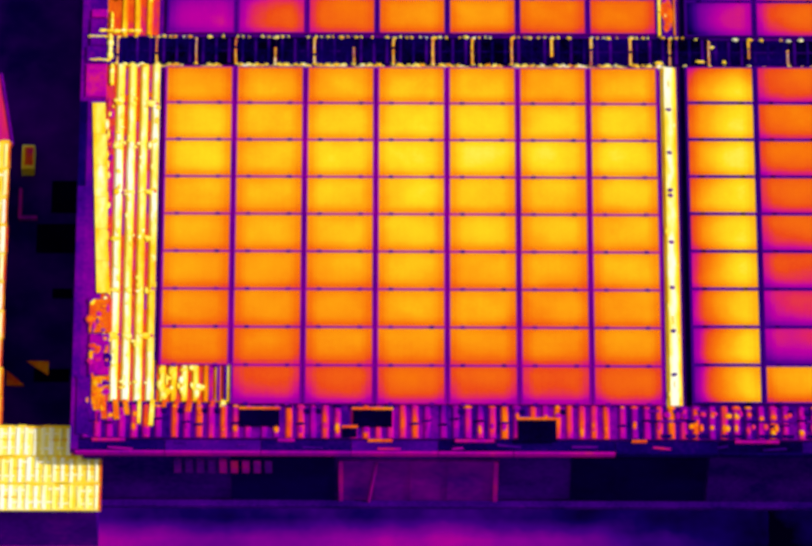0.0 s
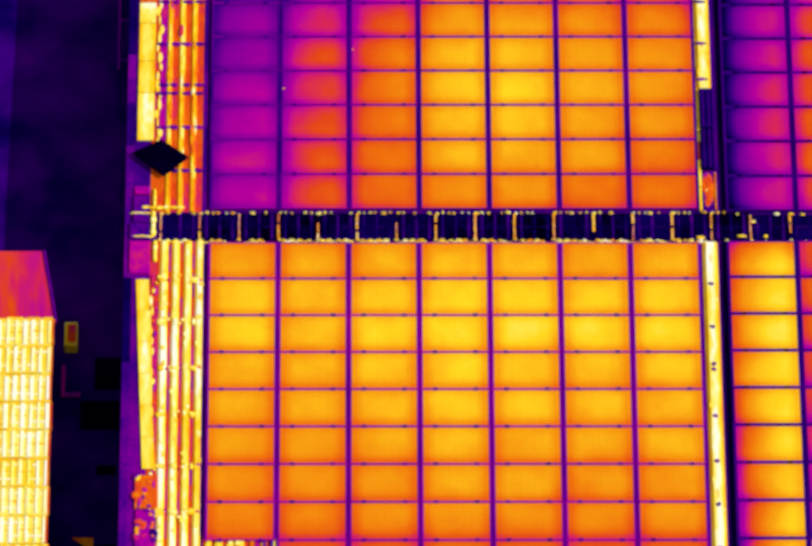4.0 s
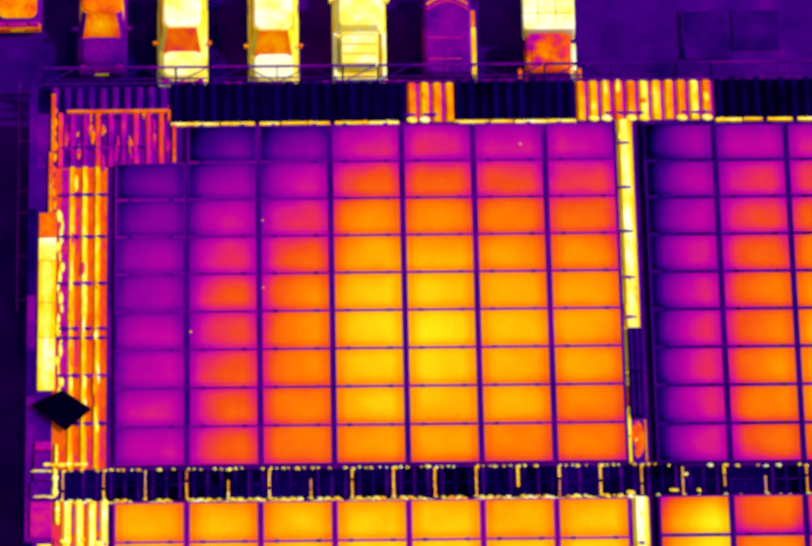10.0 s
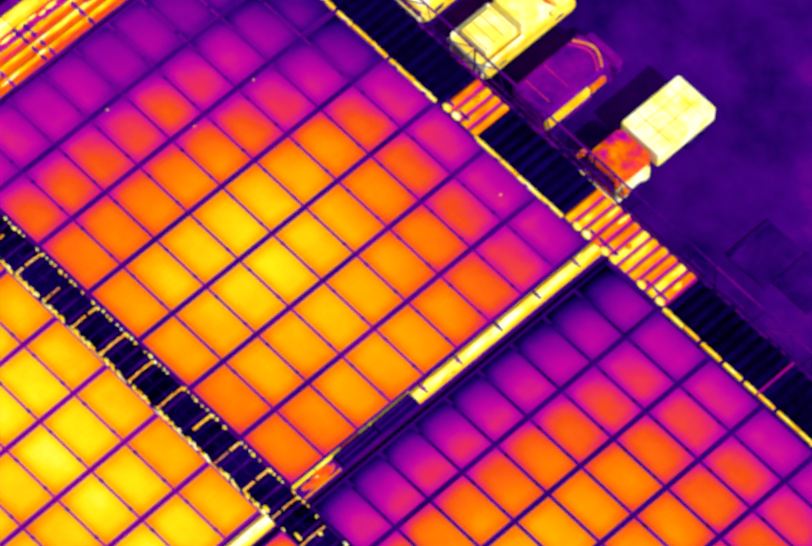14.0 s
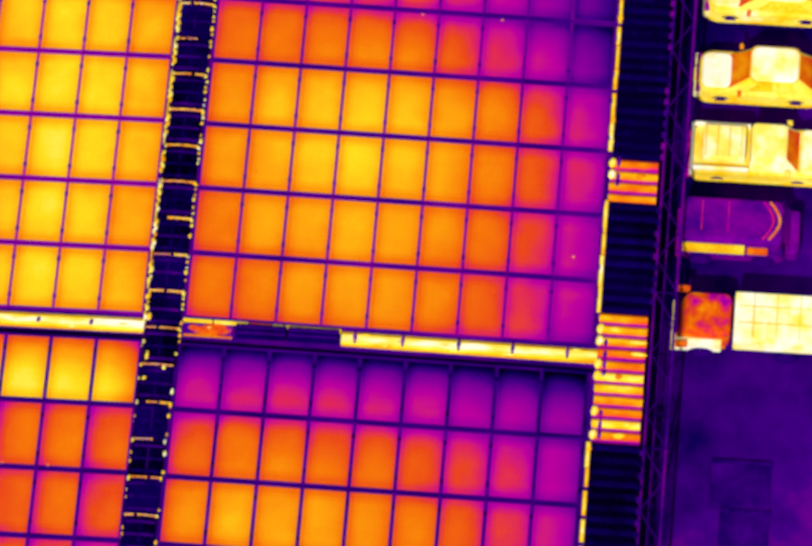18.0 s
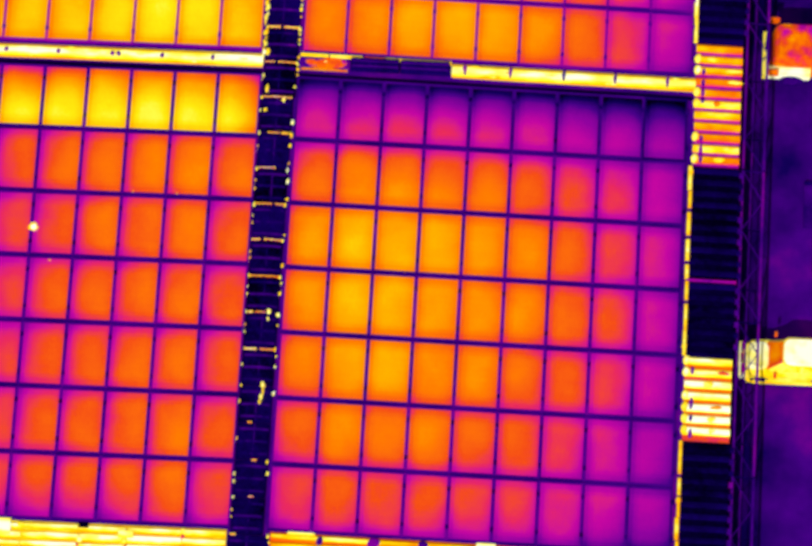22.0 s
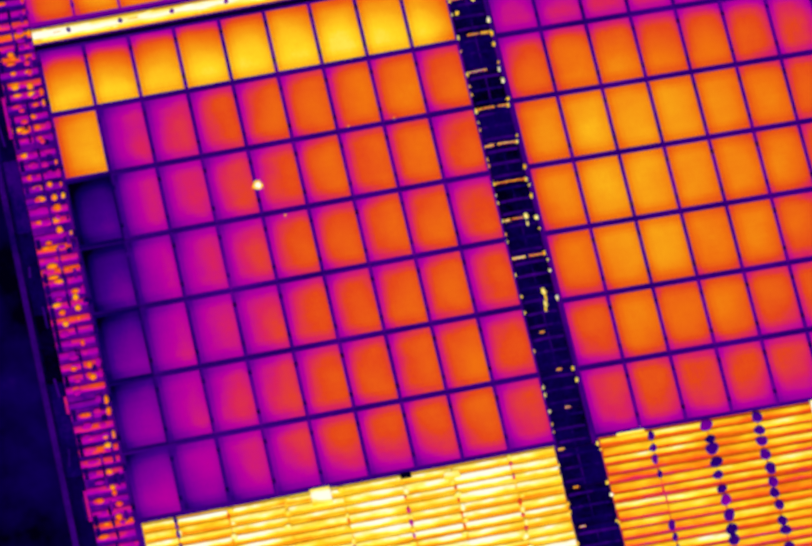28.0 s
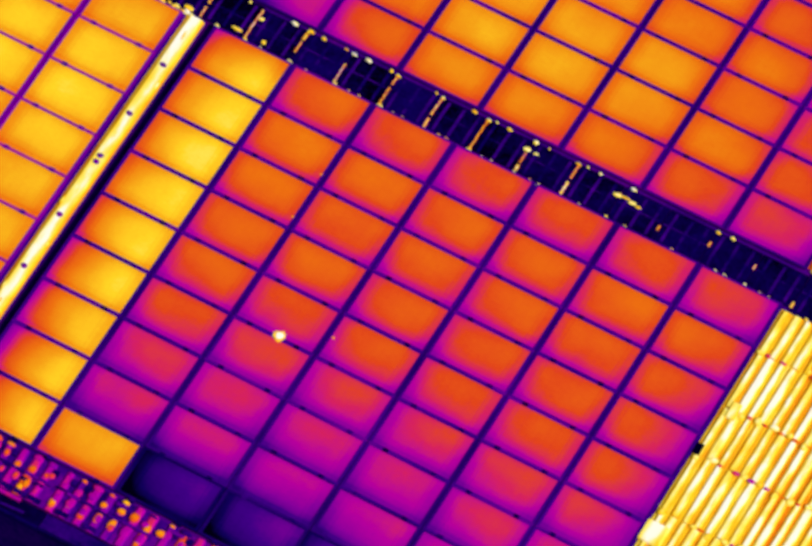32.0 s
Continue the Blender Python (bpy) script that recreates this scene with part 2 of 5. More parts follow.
M = {
    "glass": panel_glass(),
    "frame": heat("anodised_frame", 0.28, 0.02, 20, 0.05, 0.5, 0.03, 0.45),
    "clamp": heat("steel_clamp", 0.10, each=0.04),
    # shade under the panels is put into the deck's dark colour
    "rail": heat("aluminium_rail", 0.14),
    "deck": heat("shaded_deck_sheet", 0.20, 0.02, 8, 0.05, 0.6),
    "hot": heat("hot_painted_sheet", 0.78, 0.06, 8, 0.10, 1.3, 0.03, along=0.25),
    "hot_rib": heat("hot_painted_rib", 1.0, 0.06, 7, 0.09, 1.5, 0.05, along=0.3, fall=(0.2, 0)),
    "warm": heat("warm_sheet", 0.57, 0.05, 9, 0.10, 0.9, 0.05, along=0.4),
    "warm_rib": heat("warm_rib", 0.80, 0.08, 6, 0.13, 1.2, 0.10, along=0.4, fall=(0.2, 0)),
    "mild": heat("mild_sheet", 0.40, 0.05, 9, 0.09, 1.2, 0.05, along=0.6),
    "mild_rib": heat("mild_rib", 0.47, 0.07, 4, 0.13, 1.1, 0.12, along=0.5, fall=(0.12, 0)),
    "blob": heat("warm_blob", 0.70, 0.05, 10, 0.08, 1.5, 0.12, fall=(0.16, 0.16)),
    "pale_blob": heat("hot_blob", 0.93, 0.04, 10, 0.05, 1.5, 0.05, fall=(0.09, 0.09)),
    "hot_frame": heat("hot_anodised_frame", 0.36, 0.02, 20, 0.05, 0.5, 0.03, 0.45),
    "warm_frame": heat("warm_anodised_frame", 0.295, 0.02, 20, 0.05, 0.5, 0.03, 0.45),
    "cool_frame": heat("cool_anodised_frame", 0.215, 0.02, 20, 0.05, 0.5, 0.03, 0.45),
    "cold_frame": heat("cold_anodised_frame", 0.165, 0.02, 20, 0.04, 0.5, 0.02, 0.45),
    "deep_frame": heat("coldest_anodised_frame", 0.11, 0.02, 20, 0.03, 0.5, 0.02, 0.45),
    "segment": heat("hot_rib_length", 0.985, 0.07, 8, 0.10, 1.9, 0.05, along=0.3, fall=(0.24, 0.03)),
    "warm_segment": heat("warm_rib_length", 0.86, 0.07, 7, 0.12, 1.5, 0.07, along=0.3, fall=(0.17, 0.04)),
    "cool_blob": heat("cool_joint", 0.25, 0.03, 10, 0.05, 1.5, 0.06),
    "warm_cell": heat("warm_cell", 0.76, 0.03, 10, 0.04, 1.5, 0.05, fall=(0.1, 0.1)),
    "strip_rib": heat("bare_strip_crown", 1.0, 0.05, 7, 0.07, 1.7, 0.03, along=0.3, fall=(0.24, 0.0)),
    "line_blob": heat("sealing_line", 0.91, 0.06, 9, 0.08, 2.0, 0.06, fall=(0.08, 0.2)),
    "cap_seam": heat("ridge_seam", 0.09, 0.05, 9, 0.08, 1.5, 0.05),
    "pad": heat("concrete_pad", 0.15, 0.02, 7, 0.06, 0.9, 0.02),
    "canopy": heat("canopy_sheet", 0.51, 0.04, 5, 0.14, 0.9, 0.03, along=0.25),
    "warm_clamp": heat("warm_steel_clamp", 0.23, each=0.04),
    # for warm marks, and for the glow painted round open joints
    "glow_and_mark": heat("glow_rim_and_warm_mark", 0.52, 0.06, 10, 0.1, 1.5, 0.08),
    "eave_rib": heat("eave_rib", 0.49, 0.07, 4, 0.11, 1.1, 0.12, along=0.5, fall=(0.17, 0.05)),
    "eave_pan": heat("eave_pan", 0.22, 0.05, 7, 0.10, 0.9, 0.05),
    "cool": heat("cool_sheet", 0.21, 0.03, 9, 0.06, 1.2, 0.04),
    "cold": heat("bare_metal_sheet", 0.015, 0.012, 9, 0.015, 0.7, 0.012, 0.4),
    "cold_rib": heat("bare_metal_rib", 0.04, 0.02, 9, 0.03, 1.0, 0.025, 0.4),
    "ridge": heat("ridge_sheet", 0.04, 0.03, 12, 0.04, 1.2, 0.03),
    "ridge_rib": heat("ridge_rib", 0.125, 0.04, 9, 0.06, 1.5, 0.05),
    "joint": heat("open_joint", 0.91, 0.05, 12, 0.06, 1.7, 0.06, fall=(0, 0.1)),
    "closure": heat("foam_closure", 0.87, 0.06, 10, 0.08, 2.0, 0.1),
    "flashing": heat("flashing", 0.88, 0.05, 12, 0.09, 1.3, 0.06),
    "white": heat("hottest_flashing", 0.98, 0.05, 8, 0.09, 1.3, 0.03, along=0.3, fall=(0.12, 0.02)),
    "fascia": heat("fascia", 0.24, 0.04, 9, 0.07, 0.7, 0.03),
    "navy": heat("cold_steel", 0.10, 0.03, 10, 0.05, 0.8, 0.03),
    "dim": heat("dim_steel", 0.17, 0.03, 10, 0.05, 0.8, 0.03),
    "black": heat("polished_metal", 0.004, 0.004, 10, 0.006, 1, 0.0),
    "wall": heat("wall_cladding", 0.165, 0.03, 6, 0.06, 0.5, 0.03),
    "door": heat("sheet_door", 0.26, 0.03, 5, 0.06, 0.7, 0.02),
    "dark_door": heat("dark_opening", 0.035, 0.01, 5, 0.02, 0.7),
    "trim": heat("door_trim", 0.40, 0.04, 9, 0.06, 1.2),
    "orange": heat("warm_plate", 0.62, 0.06, 8, 0.1, 1.5, 0.05),
    "magenta": heat("mild_plate", 0.40, 0.05, 8, 0.08, 1.5, 0.05),
    "shed": heat("shed_sheet", 0.90, 0.03, 9, 0.05, 0.8, 0.03, along=0.3),
    "shed_rib": heat("shed_rib", 0.985, 0.03, 9, 0.04, 0.8, 0.03, along=0.3),
    "shed_lap": heat("shed_lap", 0.86, 0.05, 9, 0.08, 0.8, 0.03),
    # sunlit bodywork is put into a brighter paint colour than the sides
    "paint_hot": heat("sunlit_hot_paint", 0.975, 0.02, 5, 0.05, 1.6, 0.02, 0.3),
    "paint_side": heat("car_side_paint", 0.90, 0.03, 5, 0.06, 1.6, 0.02, 0.3),
    "paint_cool": heat("pale_car_paint", 0.26, 0.03, 5, 0.06, 1.4, 0.02, 0.3),
    "car_glass": heat("car_glass", 0.67, 0.02, 4, 0.13, 1.7, 0.03, 0.15, fall=(0.08, 0.05)),
    "car_glass_cool": heat("cool_car_glass", 0.24, 0.02, 4, 0.05, 1.2, 0.03, 0.15),
    "tyre": heat("rubber", 0.12),
    "lamp": heat("headlamp", 0.36),
    "cab": heat("truck_cab_paint", 0.55, 0.05, 4, 0.2, 1.9, 0.02, 0.3),
    "asphalt": ground_heat(),
}


# ---- mesh helpers ----
def mesh_of(name, verts, faces, material):
    me = bpy.data.meshes.new(name)
    me.from_pydata(verts, [], faces)
    me.materials.append(material)
    me.update()
    return me


def piece(name, verts, faces, material, parent=None, label=""):
    ob = new(name, mesh_of(name, verts, faces, material))
    ob.parent = parent
    if label:
        ob["label"] = label
    return ob


def part(name, bm, material, parent=None, label=""):
    bmesh.ops.recalc_face_normals(bm, faces=bm.faces[:])
    me = bpy.data.meshes.new(name)
    bm.to_mesh(me)
    bm.free()
    me.materials.append(material)
    ob = new(name, me)
    ob.parent = parent
    if label:
        ob["label"] = label
    return ob


def holder(name, x, y, z, label, category, group="", kind=""):
    ob = new(name)
    ob.empty_display_size = 0.2
    ob.location = (x, y, z)
    return tagged(ob, label, category, group, kind)


BOX = [(0, 3, 2, 1), (4, 5, 6, 7), (0, 1, 5, 4), (1, 2, 6, 5), (2, 3, 7, 6), (3, 0, 4, 7)]


def block(name, x0, x1, y0, y1, z0, z1, material, parent=None, label="", lean=False, taper=0.0):
    """A box; with lean its top and bottom follow the roof's fall, with taper its top is smaller all round."""
    o = parent.location if parent else Vector((0, 0, 0))
    if parent and parent.parent:
        o = o + parent.parent.location
    v = []
    for z, k in ((z0, 0.0), (z1, taper)):
        for x, y in ((x0 + k, y0 + k), (x1 - k, y0 + k), (x1 - k, y1 - k), (x0 + k, y1 - k)):
            v.append((x - o.x, y - o.y, z + (top(y) if lean else 0) - o.z))
    return piece(name, v, BOX, material, parent, label)


def rounded(x0, x1, y0, y1, z0, z1, r, cut=0.0):
    """A bmesh box with bevelled edges; cut draws its top in."""
    bm = bmesh.new()
    bmesh.ops.create_cube(bm, size=1)
    for v in bm.verts:
        k = cut if v.co.z > 0 else 0
        v.co = ((x0 + x1) / 2 + v.co.x * (x1 - x0 - 2 * k), (y0 + y1) / 2 + v.co.y * (y1 - y0 - 2 * k), z1 if v.co.z > 0 else z0)
    bmesh.ops.bevel(bm, geom=bm.edges[:], offset=r, segments=2, affect="EDGES", profile=0.6)
    return bm


def tube(p, q, r, n=8):
    bm = bmesh.new()
    p, q = Vector(p), Vector(q)
    bmesh.ops.create_cone(bm, cap_ends=True, segments=n, radius1=r, radius2=r, depth=(q - p).length)
    bmesh.ops.transform(bm, matrix=Matrix.Translation((p + q) / 2) @ (q - p).to_track_quat("Z", "Y").to_matrix().to_4x4(), verts=bm.verts[:])
    return bm


def ribbed(name, x0, x1, y0, y1, sheet, ribs, parent, pitch=0.33, first=None, label="", high=0.05, wide=0.17, flat=0.085, lift=0.0):
    """One roof sheet that lies along the fall, with its ribs as pieces of its own."""
    z = lift
    v = [(x, y, deck(y) + dz + z) for dz in (-0.012, 0.0) for x, y in ((x0, y0), (x1, y0), (x1, y1), (x0, y1))]
    pan = piece(name, v, BOX, sheet, parent, label)
    x = x0 + 0.12 if first is None else first
    while x < x1 - 0.03:
        rib(x, y0, y1, ribs, pan, high, wide, flat, z)
        x += pitch
    return pan


def rib(x, y0, y1, material, parent, high=0.05, wide=0.17, flat=0.085, lift=0.0):
    e = 0.012 * random.uniform(-1, 1)
    v = []
    for y in (y0 + e, y1 + e):
        z = deck(y) + lift + 0.001
        v += [(x - wide / 2, y, z), (x - flat / 2, y, z + high), (x + flat / 2, y, z + high), (x + wide / 2, y, z)]
    return piece("rib", v, [(0, 1, 2, 3), (7, 6, 5, 4), (0, 4, 5, 1), (1, 5, 6, 2), (2, 6, 7, 3)], material, parent)


def blob(name, x, y, rx, ry, z, material, parent, high=0.02):
    """A low round lump that lies on the roof; its shape is a little uneven."""
    k, v = 18, []
    for h, f in ((0.0, 1.0), (high * 0.7, 0.72), (high, 0.3)):
        for i in range(k):
            a = 2 * math.pi * i / k
            r = f * (1 + 0.04 * math.sin(3 * a + x * 7) + 0.1 * math.sin(2 * a + y * 9))
            v.append((x + rx * r * math.cos(a), y + ry * r * math.sin(a), top(y) + z + h))
    f = [(j * k + i, j * k + (i + 1) % k, (j + 1) * k + (i + 1) % k, (j + 1) * k + i) for j in range(2) for i in range(k)]
    f.append(tuple(range(2 * k, 3 * k)))
    return piece(name, v, f, material, parent)


# ---- ground: raised on the north side to fit the camera's view of the vehicles ----
YARD = -2.15
far_ = 2400.0
v = [(x, y, z) for y, z in ((-far_, GROUND), (11.75, GROUND), (12.9, YARD), (far_, YARD)) for x in (-far_, far_)]
ground = piece("ground", v, [(0, 1, 3, 2), (2, 3, 5, 4), (4, 5, 7, 6)], M["asphalt"])
tagged(ground, "cold asphalt yard, dark blue and purple in false colour", "ground", kind="structure")

# ---- the building ----
WX, EX = -14.9, 22.9
hall = holder("warehouse", 0, 0, GROUND, "low metal-roofed hall with a solar roof and dark walls", "building")
hall.location = (0, 0, 0)
for sgn in (-1, 1):
    y0, y1 = (0.0, EAVE) if sgn > 0 else (-EAVE + 0.25, 0.0)
    v = [(x, y, deck(y) - 0.012 - d) for d in (0.16, 0.0) for x, y in ((WX + 0.1, y0), (EX, y0), (EX, y1), (WX + 0.1, y1))]
    piece("roof_deck", v, BOX, M["deck"], hall, "roof deck coloured dark for the shade under the solar panels")
block("wall", WX + 0.25, EX, -11.8, -11.6, GROUND, deck(11.6) - 0.18, M["wall"], hall, "dark clad wall with doors")
block("wall", WX + 0.25, EX, 11.5, 11.7, GROUND, deck(11.7) - 0.18, M["wall"], hall)
block("wall", WX + 0.25, WX + 0.45, -11.6, 11.5, GROUND, deck(11.6) - 0.18, M["wall"], hall)
block("wall", EX - 0.2, EX, -11.6, 11.5, GROUND, deck(11.6) - 0.18, M["wall"], hall)

# fascia and verge along the west edge
for y0, y1, m in ((-12.0, -9.9, "fascia"), (-9.9, -4.2, "fascia"), (-4.2, -1.6, "navy"), (-1.6, 2.6, "fascia"), (2.6, 4.0, "navy"), (4.0, 5.6, "fascia"),
                  (5.6, 8.2, "navy"), (8.2, 12.0, "dim")):
    block("verge_board", WX - 0.03, WX + 0.17, y0, y1 - 0.01, -0.32, -0.08, M[m], hall, lean=True)

block("verge_sheet", WX + 0.17, -14.31, 0.46, 9.45, -0.125, -0.10, M["dim"], hall, "cool flat sheet along the verge", lean=True)
block("verge_sheet", WX + 0.17, -14.29, -10.6, -0.47, -0.125, -0.10, M["fascia"], hall, lean=True)
for i in range(6):
    y0 = -11.9 + i * 3.97
    block("verge_board", EX - 0.1, EX + 0.08, y0, y0 + 3.96, -0.32, -0.06, M["fascia"], hall, lean=True)
# west margin: sheets with ribs, flat hot flashing, blocks
ribbed("roof_sheet", -14.3, -12.98, 0.46, 9.45, M["warm"], M["warm_rib"], hall, 0.315, -13.86, "hot ribbed roof sheet, orange and yellow")
ribbed("roof_sheet", -14.28, -12.95, -10.6, -0.47, M["warm"], M["hot_rib"], hall, 0.30, -13.92, "very hot ribbed roof sheet, pale yellow", wide=0.22, flat=0.09)
# added strips whose colour lightens the shaded gap beside the panels
block("edge_flashing", -12.94, -12.83, -9.4, -0.5, -0.105, -0.085, M["fascia"], hall, lean=True)
block("edge_flashing", -12.97, -12.87, 0.46, 9.4, -0.105, -0.085, M["fascia"], hall, lean=True)
ribbed("roof_sheet", WX + 0.17, -11.42, 9.46, 11.12, M["fascia"], M["mild_rib"], hall, 0.315, -14.17, "cool ribbed roof sheet, magenta stripes")
ribbed("roof_sheet", WX + 0.17, -11.46, 11.12, EAVE, M["navy"], M["cool"], hall, 0.30, -14.3, "cool ribbed eave sheet, dark blue")
for y0, y1, m in ((2.75, 4.3, "white"), (4.32, 5.35, "white"), (5.37, 6.6, "white"), (6.62, 7.3, "flashing"), (7.33, 8.05, "orange")):
    block("verge_flashing", -14.66, -14.24, y0, y1, -0.075, -0.045, M[m], hall, "wide flat flashing, white hot", lean=True)
for i in range(6):
    y1, y0 = -1.68 - i * 0.96, -1.68 - i * 0.96 - 0.95
    xa, xb = -14.62 + i * 0.04, -14.58 + i * 0.04
    v = [(xb, y0), (xb + 0.33 + random.uniform(-0.04, 0.02), y0), (xa + 0.33 + random.uniform(-0.04, 0.02), y1), (xa, y1)]
    piece("verge_flashing", [(x, y, top(y) + z) for z in (-0.075, -0.045) for x, y in v], BOX, M["white"], hall)
for y0, y1 in ((9.0, 9.9), (9.92, 10.5), (10.52, 11.7), (8.06, 8.98)):
    x = -14.33 if y0 > 9 else -14.38
    block("verge_flashing", x - 0.05, x + 0.05, y0, y1, -0.07, -0.03, M["orange"], hall, lean=True)
for x0, x1, y0, y1, m in ((-14.7, -14.3, 1.0, 1.25, "magenta"), (-14.72, -14.32, 0.1, 0.95, "fascia"), (-14.8, -14.3, -0.42, 0.08, "fascia"),
                          (-14.8, -14.28, -1.5, -0.48, "magenta"), (-14.55, -13.99, -8.62, -7.62, "orange"), (-14.52, -14.02, -9.86, -8.66, "magenta"),
                          (-14.45, -14.1, -10.9, -9.9, "orange"), (-14.8, -14.48, -11.6, -9.9, "fascia")):
    block("verge_plate", x0, x1, y0, y1, -0.09, -0.03, M[m], hall, lean=True, taper=0.01)
for x0, x1, y0, y1 in ((-14.5, -13.45, 0.52, 0.62), (-14.28, -14.14, -0.3, 0.46), (-14.22, -14.15, 0.62, 1.15), (-14.75, -14.3, 0.36, 0.42),
                       (-14.7, -14.26, -0.38, -0.31), (-14.2, -14.1, -1.1, -0.48)):
    n = max(2, round(max(x1 - x0, y1 - y0) / 0.17))
    for q in range(n):
        f = (q + 0.5) / n
        wide = x1 - x0 > y1 - y0
        cx, cy = (x0 + (x1 - x0) * f, (y0 + y1) / 2) if wide else ((x0 + x1) / 2, y0 + (y1 - y0) * f)
        k = random.uniform(0.8, 1.35)
        blob("ridge_bracket", cx, cy + random.uniform(-0.012, 0.012), 0.13 if wide else (x1 - x0) / 2 * k, (y1 - y0) / 2 * k if wide else 0.13, -0.06, M["pale_blob"], hall, 0.05)
# fixing lines that cross the margins
for y in (10.04, 8.6, 7.33, 5.92, 4.57, 4.29, 3.18, 1.77):
    for x in (-13.7, -13.39, -13.07):
        blob("fixing_strap", x - 0.03 + random.uniform(-0.03, 0.03), y, random.uniform(0.11, 0.17), random.uniform(0.05, 0.075), -0.052, M["cool_blob"], hall, 0.02)
    blob("fixing_strap", -14.0, y, random.uniform(0.14, 0.22), 0.065, -0.06, M["cool_blob"], hall, 0.02)
for i in range(18):
    y = 2.7 + i * 0.31
    blob("sealing_lump", -14.14 + 0.05 * math.sin(i * 1.7), y, 0.05 + 0.02 * math.sin(i * 2.3), random.uniform(0.13, 0.24), -0.075, M["pale_blob"], hall, 0.02)
for i in range(9):
    y = 8.3 + i * 0.36
    blob("sealing_lump", -14.3 + random.uniform(-0.03, 0.03), y, 0.05, random.uniform(0.1, 0.2), -0.045, M["blob"], hall, 0.015)
blob("sealing_lump", -13.76, 8.95, 0.06, 0.24, -0.05, M["pale_blob"], hall, 0.02)
block("roof_stripe", -14.1, -13.93, 2.4, 9.4, -0.096, -0.088, M["magenta"], hall, lean=True)
for y in (-1.69, -2.97, -4.39, -5.8, -7.35, -8.7):
    for x in (-13.95, -13.6, -13.15):
        w = random.uniform(0.05, 0.16)
        blob("sealing_lump", x, y, w, random.uniform(0.06, 0.13), -0.06, M["pale_blob"], hall, 0.03)
        if random.random() < 0.6:
            blob("fixing_strap", x + 0.16, y + random.uniform(-0.05, 0.05), 0.05, 0.045, -0.055, M["glow_and_mark"], hall, 0.02)
for i in range(16):
    y = -1.9 - i * 0.5 + random.uniform(-0.15, 0.15)
    blob("sealing_lump", -14.12, y, 0.05, random.uniform(0.08, 0.2), -0.09, M["glow_and_mark" if i % 3 else "magenta"], hall, 0.03)
for i in range(48):
    y = random.uniform(-10.2, -0.8)
    blob("sealing_lump", random.choice((-13.92, -13.62, -13.32, -13.02)) + random.uniform(-0.06, 0.06), y, random.uniform(0.03, 0.07), random.uniform(0.04, 0.12), -0.056,
         M["pale_blob"], hall, 0.02)
for i in range(22):
    y = random.uniform(0.9, 8.0)
    blob("sealing_lump", random.choice((-13.86, -13.54, -13.23)) + random.uniform(-0.05, 0.05), y, random.uniform(0.03, 0.06), random.uniform(0.15, 0.4), -0.056,
         M["pale_blob" if random.random() < 0.5 else "blob"], hall, 0.02)

for y in (-1.69, -2.97, -4.39, -5.8, -7.35, -8.7, -10.1):
    for q in range(9):
        blob("sealing_lump", random.uniform(-14.1, -13.0), y + random.gauss(0, 0.09), random.uniform(0.03, 0.08), random.uniform(0.025, 0.06), -0.05, M["pale_blob"], hall, 0.02)
for x in (-14.07, -13.77, -13.47, -13.17):
    y = -0.6
    while y > -10.3:
        l = random.uniform(0.15, 0.8)
        if random.random() < 0.6:
            w = random.uniform(0.012, 0.03)
            block("seam", x - w, x + w, max(y - l, -10.5), y, -0.098, -0.088, M[random.choice(("glow_and_mark", "warm", "magenta"))], hall, lean=True)
        y -= l + random.uniform(0.05, 0.3)
for i in range(26):
    y = -1.7 - i * 0.31
    blob("sealing_lump", -14.2 + 0.04 * math.sin(i * 2.1), y, random.uniform(0.03, 0.07), random.uniform(0.08, 0.2), -0.075, M["pale_blob" if i % 4 else "blob"], hall, 0.02)
v = [(-14.82, -9.9), (-14.66, -9.9), (-14.3, -11.2), (-14.46, -11.2)]
piece("diagonal_board", [(x, y, top(y) + z) for z in (-0.1, -0.02) for x, y in reversed(v)], BOX, M["fascia"], hall)

# the hot corner in the south-west, where a panel is missing
ribbed("roof_sheet", -12.85, -11.0, -10.62, -9.47, M["warm"], M["warm_segment"], hall, 0.27, -12.7, "hot bare roof sheet beside the panels")
block("corner_flashing", -11.02, -10.9, -10.65, -9.5, -0.08, -0.02, M["dim"], hall, lean=True)
block("corner_flashing", -10.88, -10.82, -10.7, -9.5, -0.08, -0.02, M["magenta"], hall, lean=True)
for i in range(22):
    blob("sealing_lump", random.uniform(-12.75, -11.6), random.uniform(-10.5, -9.6), random.uniform(0.04, 0.1), random.uniform(0.05, 0.18), -0.055, M["pale_blob"], hall, 0.03)
for x in (-11.5, -11.32, -11.14):
    block("corner_flashing", x - 0.04, x + 0.04, -10.6, -9.5, -0.06, -0.035, M["magenta" if x < -11.4 else "fascia" if x < -11.2 else "dim"], hall, lean=True)

# the hot ribs run on into the eave sheet there and fade
for i in range(11):
    x = -14.15 + i * 0.3 + random.uniform(-0.06, 0.06)
    l = random.uniform(0.25, 0.75) * (1.0 if i < 5 else 0.6)
    w = random.uniform(0.04, 0.08)
    d = random.uniform(-0.06, 0.06)
    v = [(x - w + d, -10.6 - l), (x + w + d, -10.6 - l), (x + w, -10.58), (x - w, -10.58)]
    piece("sealing_tongue", [(px, py, top(py) + z) for z in (-0.09, -0.035) for px, py in v], BOX, M[random.choice(("warm_rib", "blob", "orange", "pale_blob"))], hall)
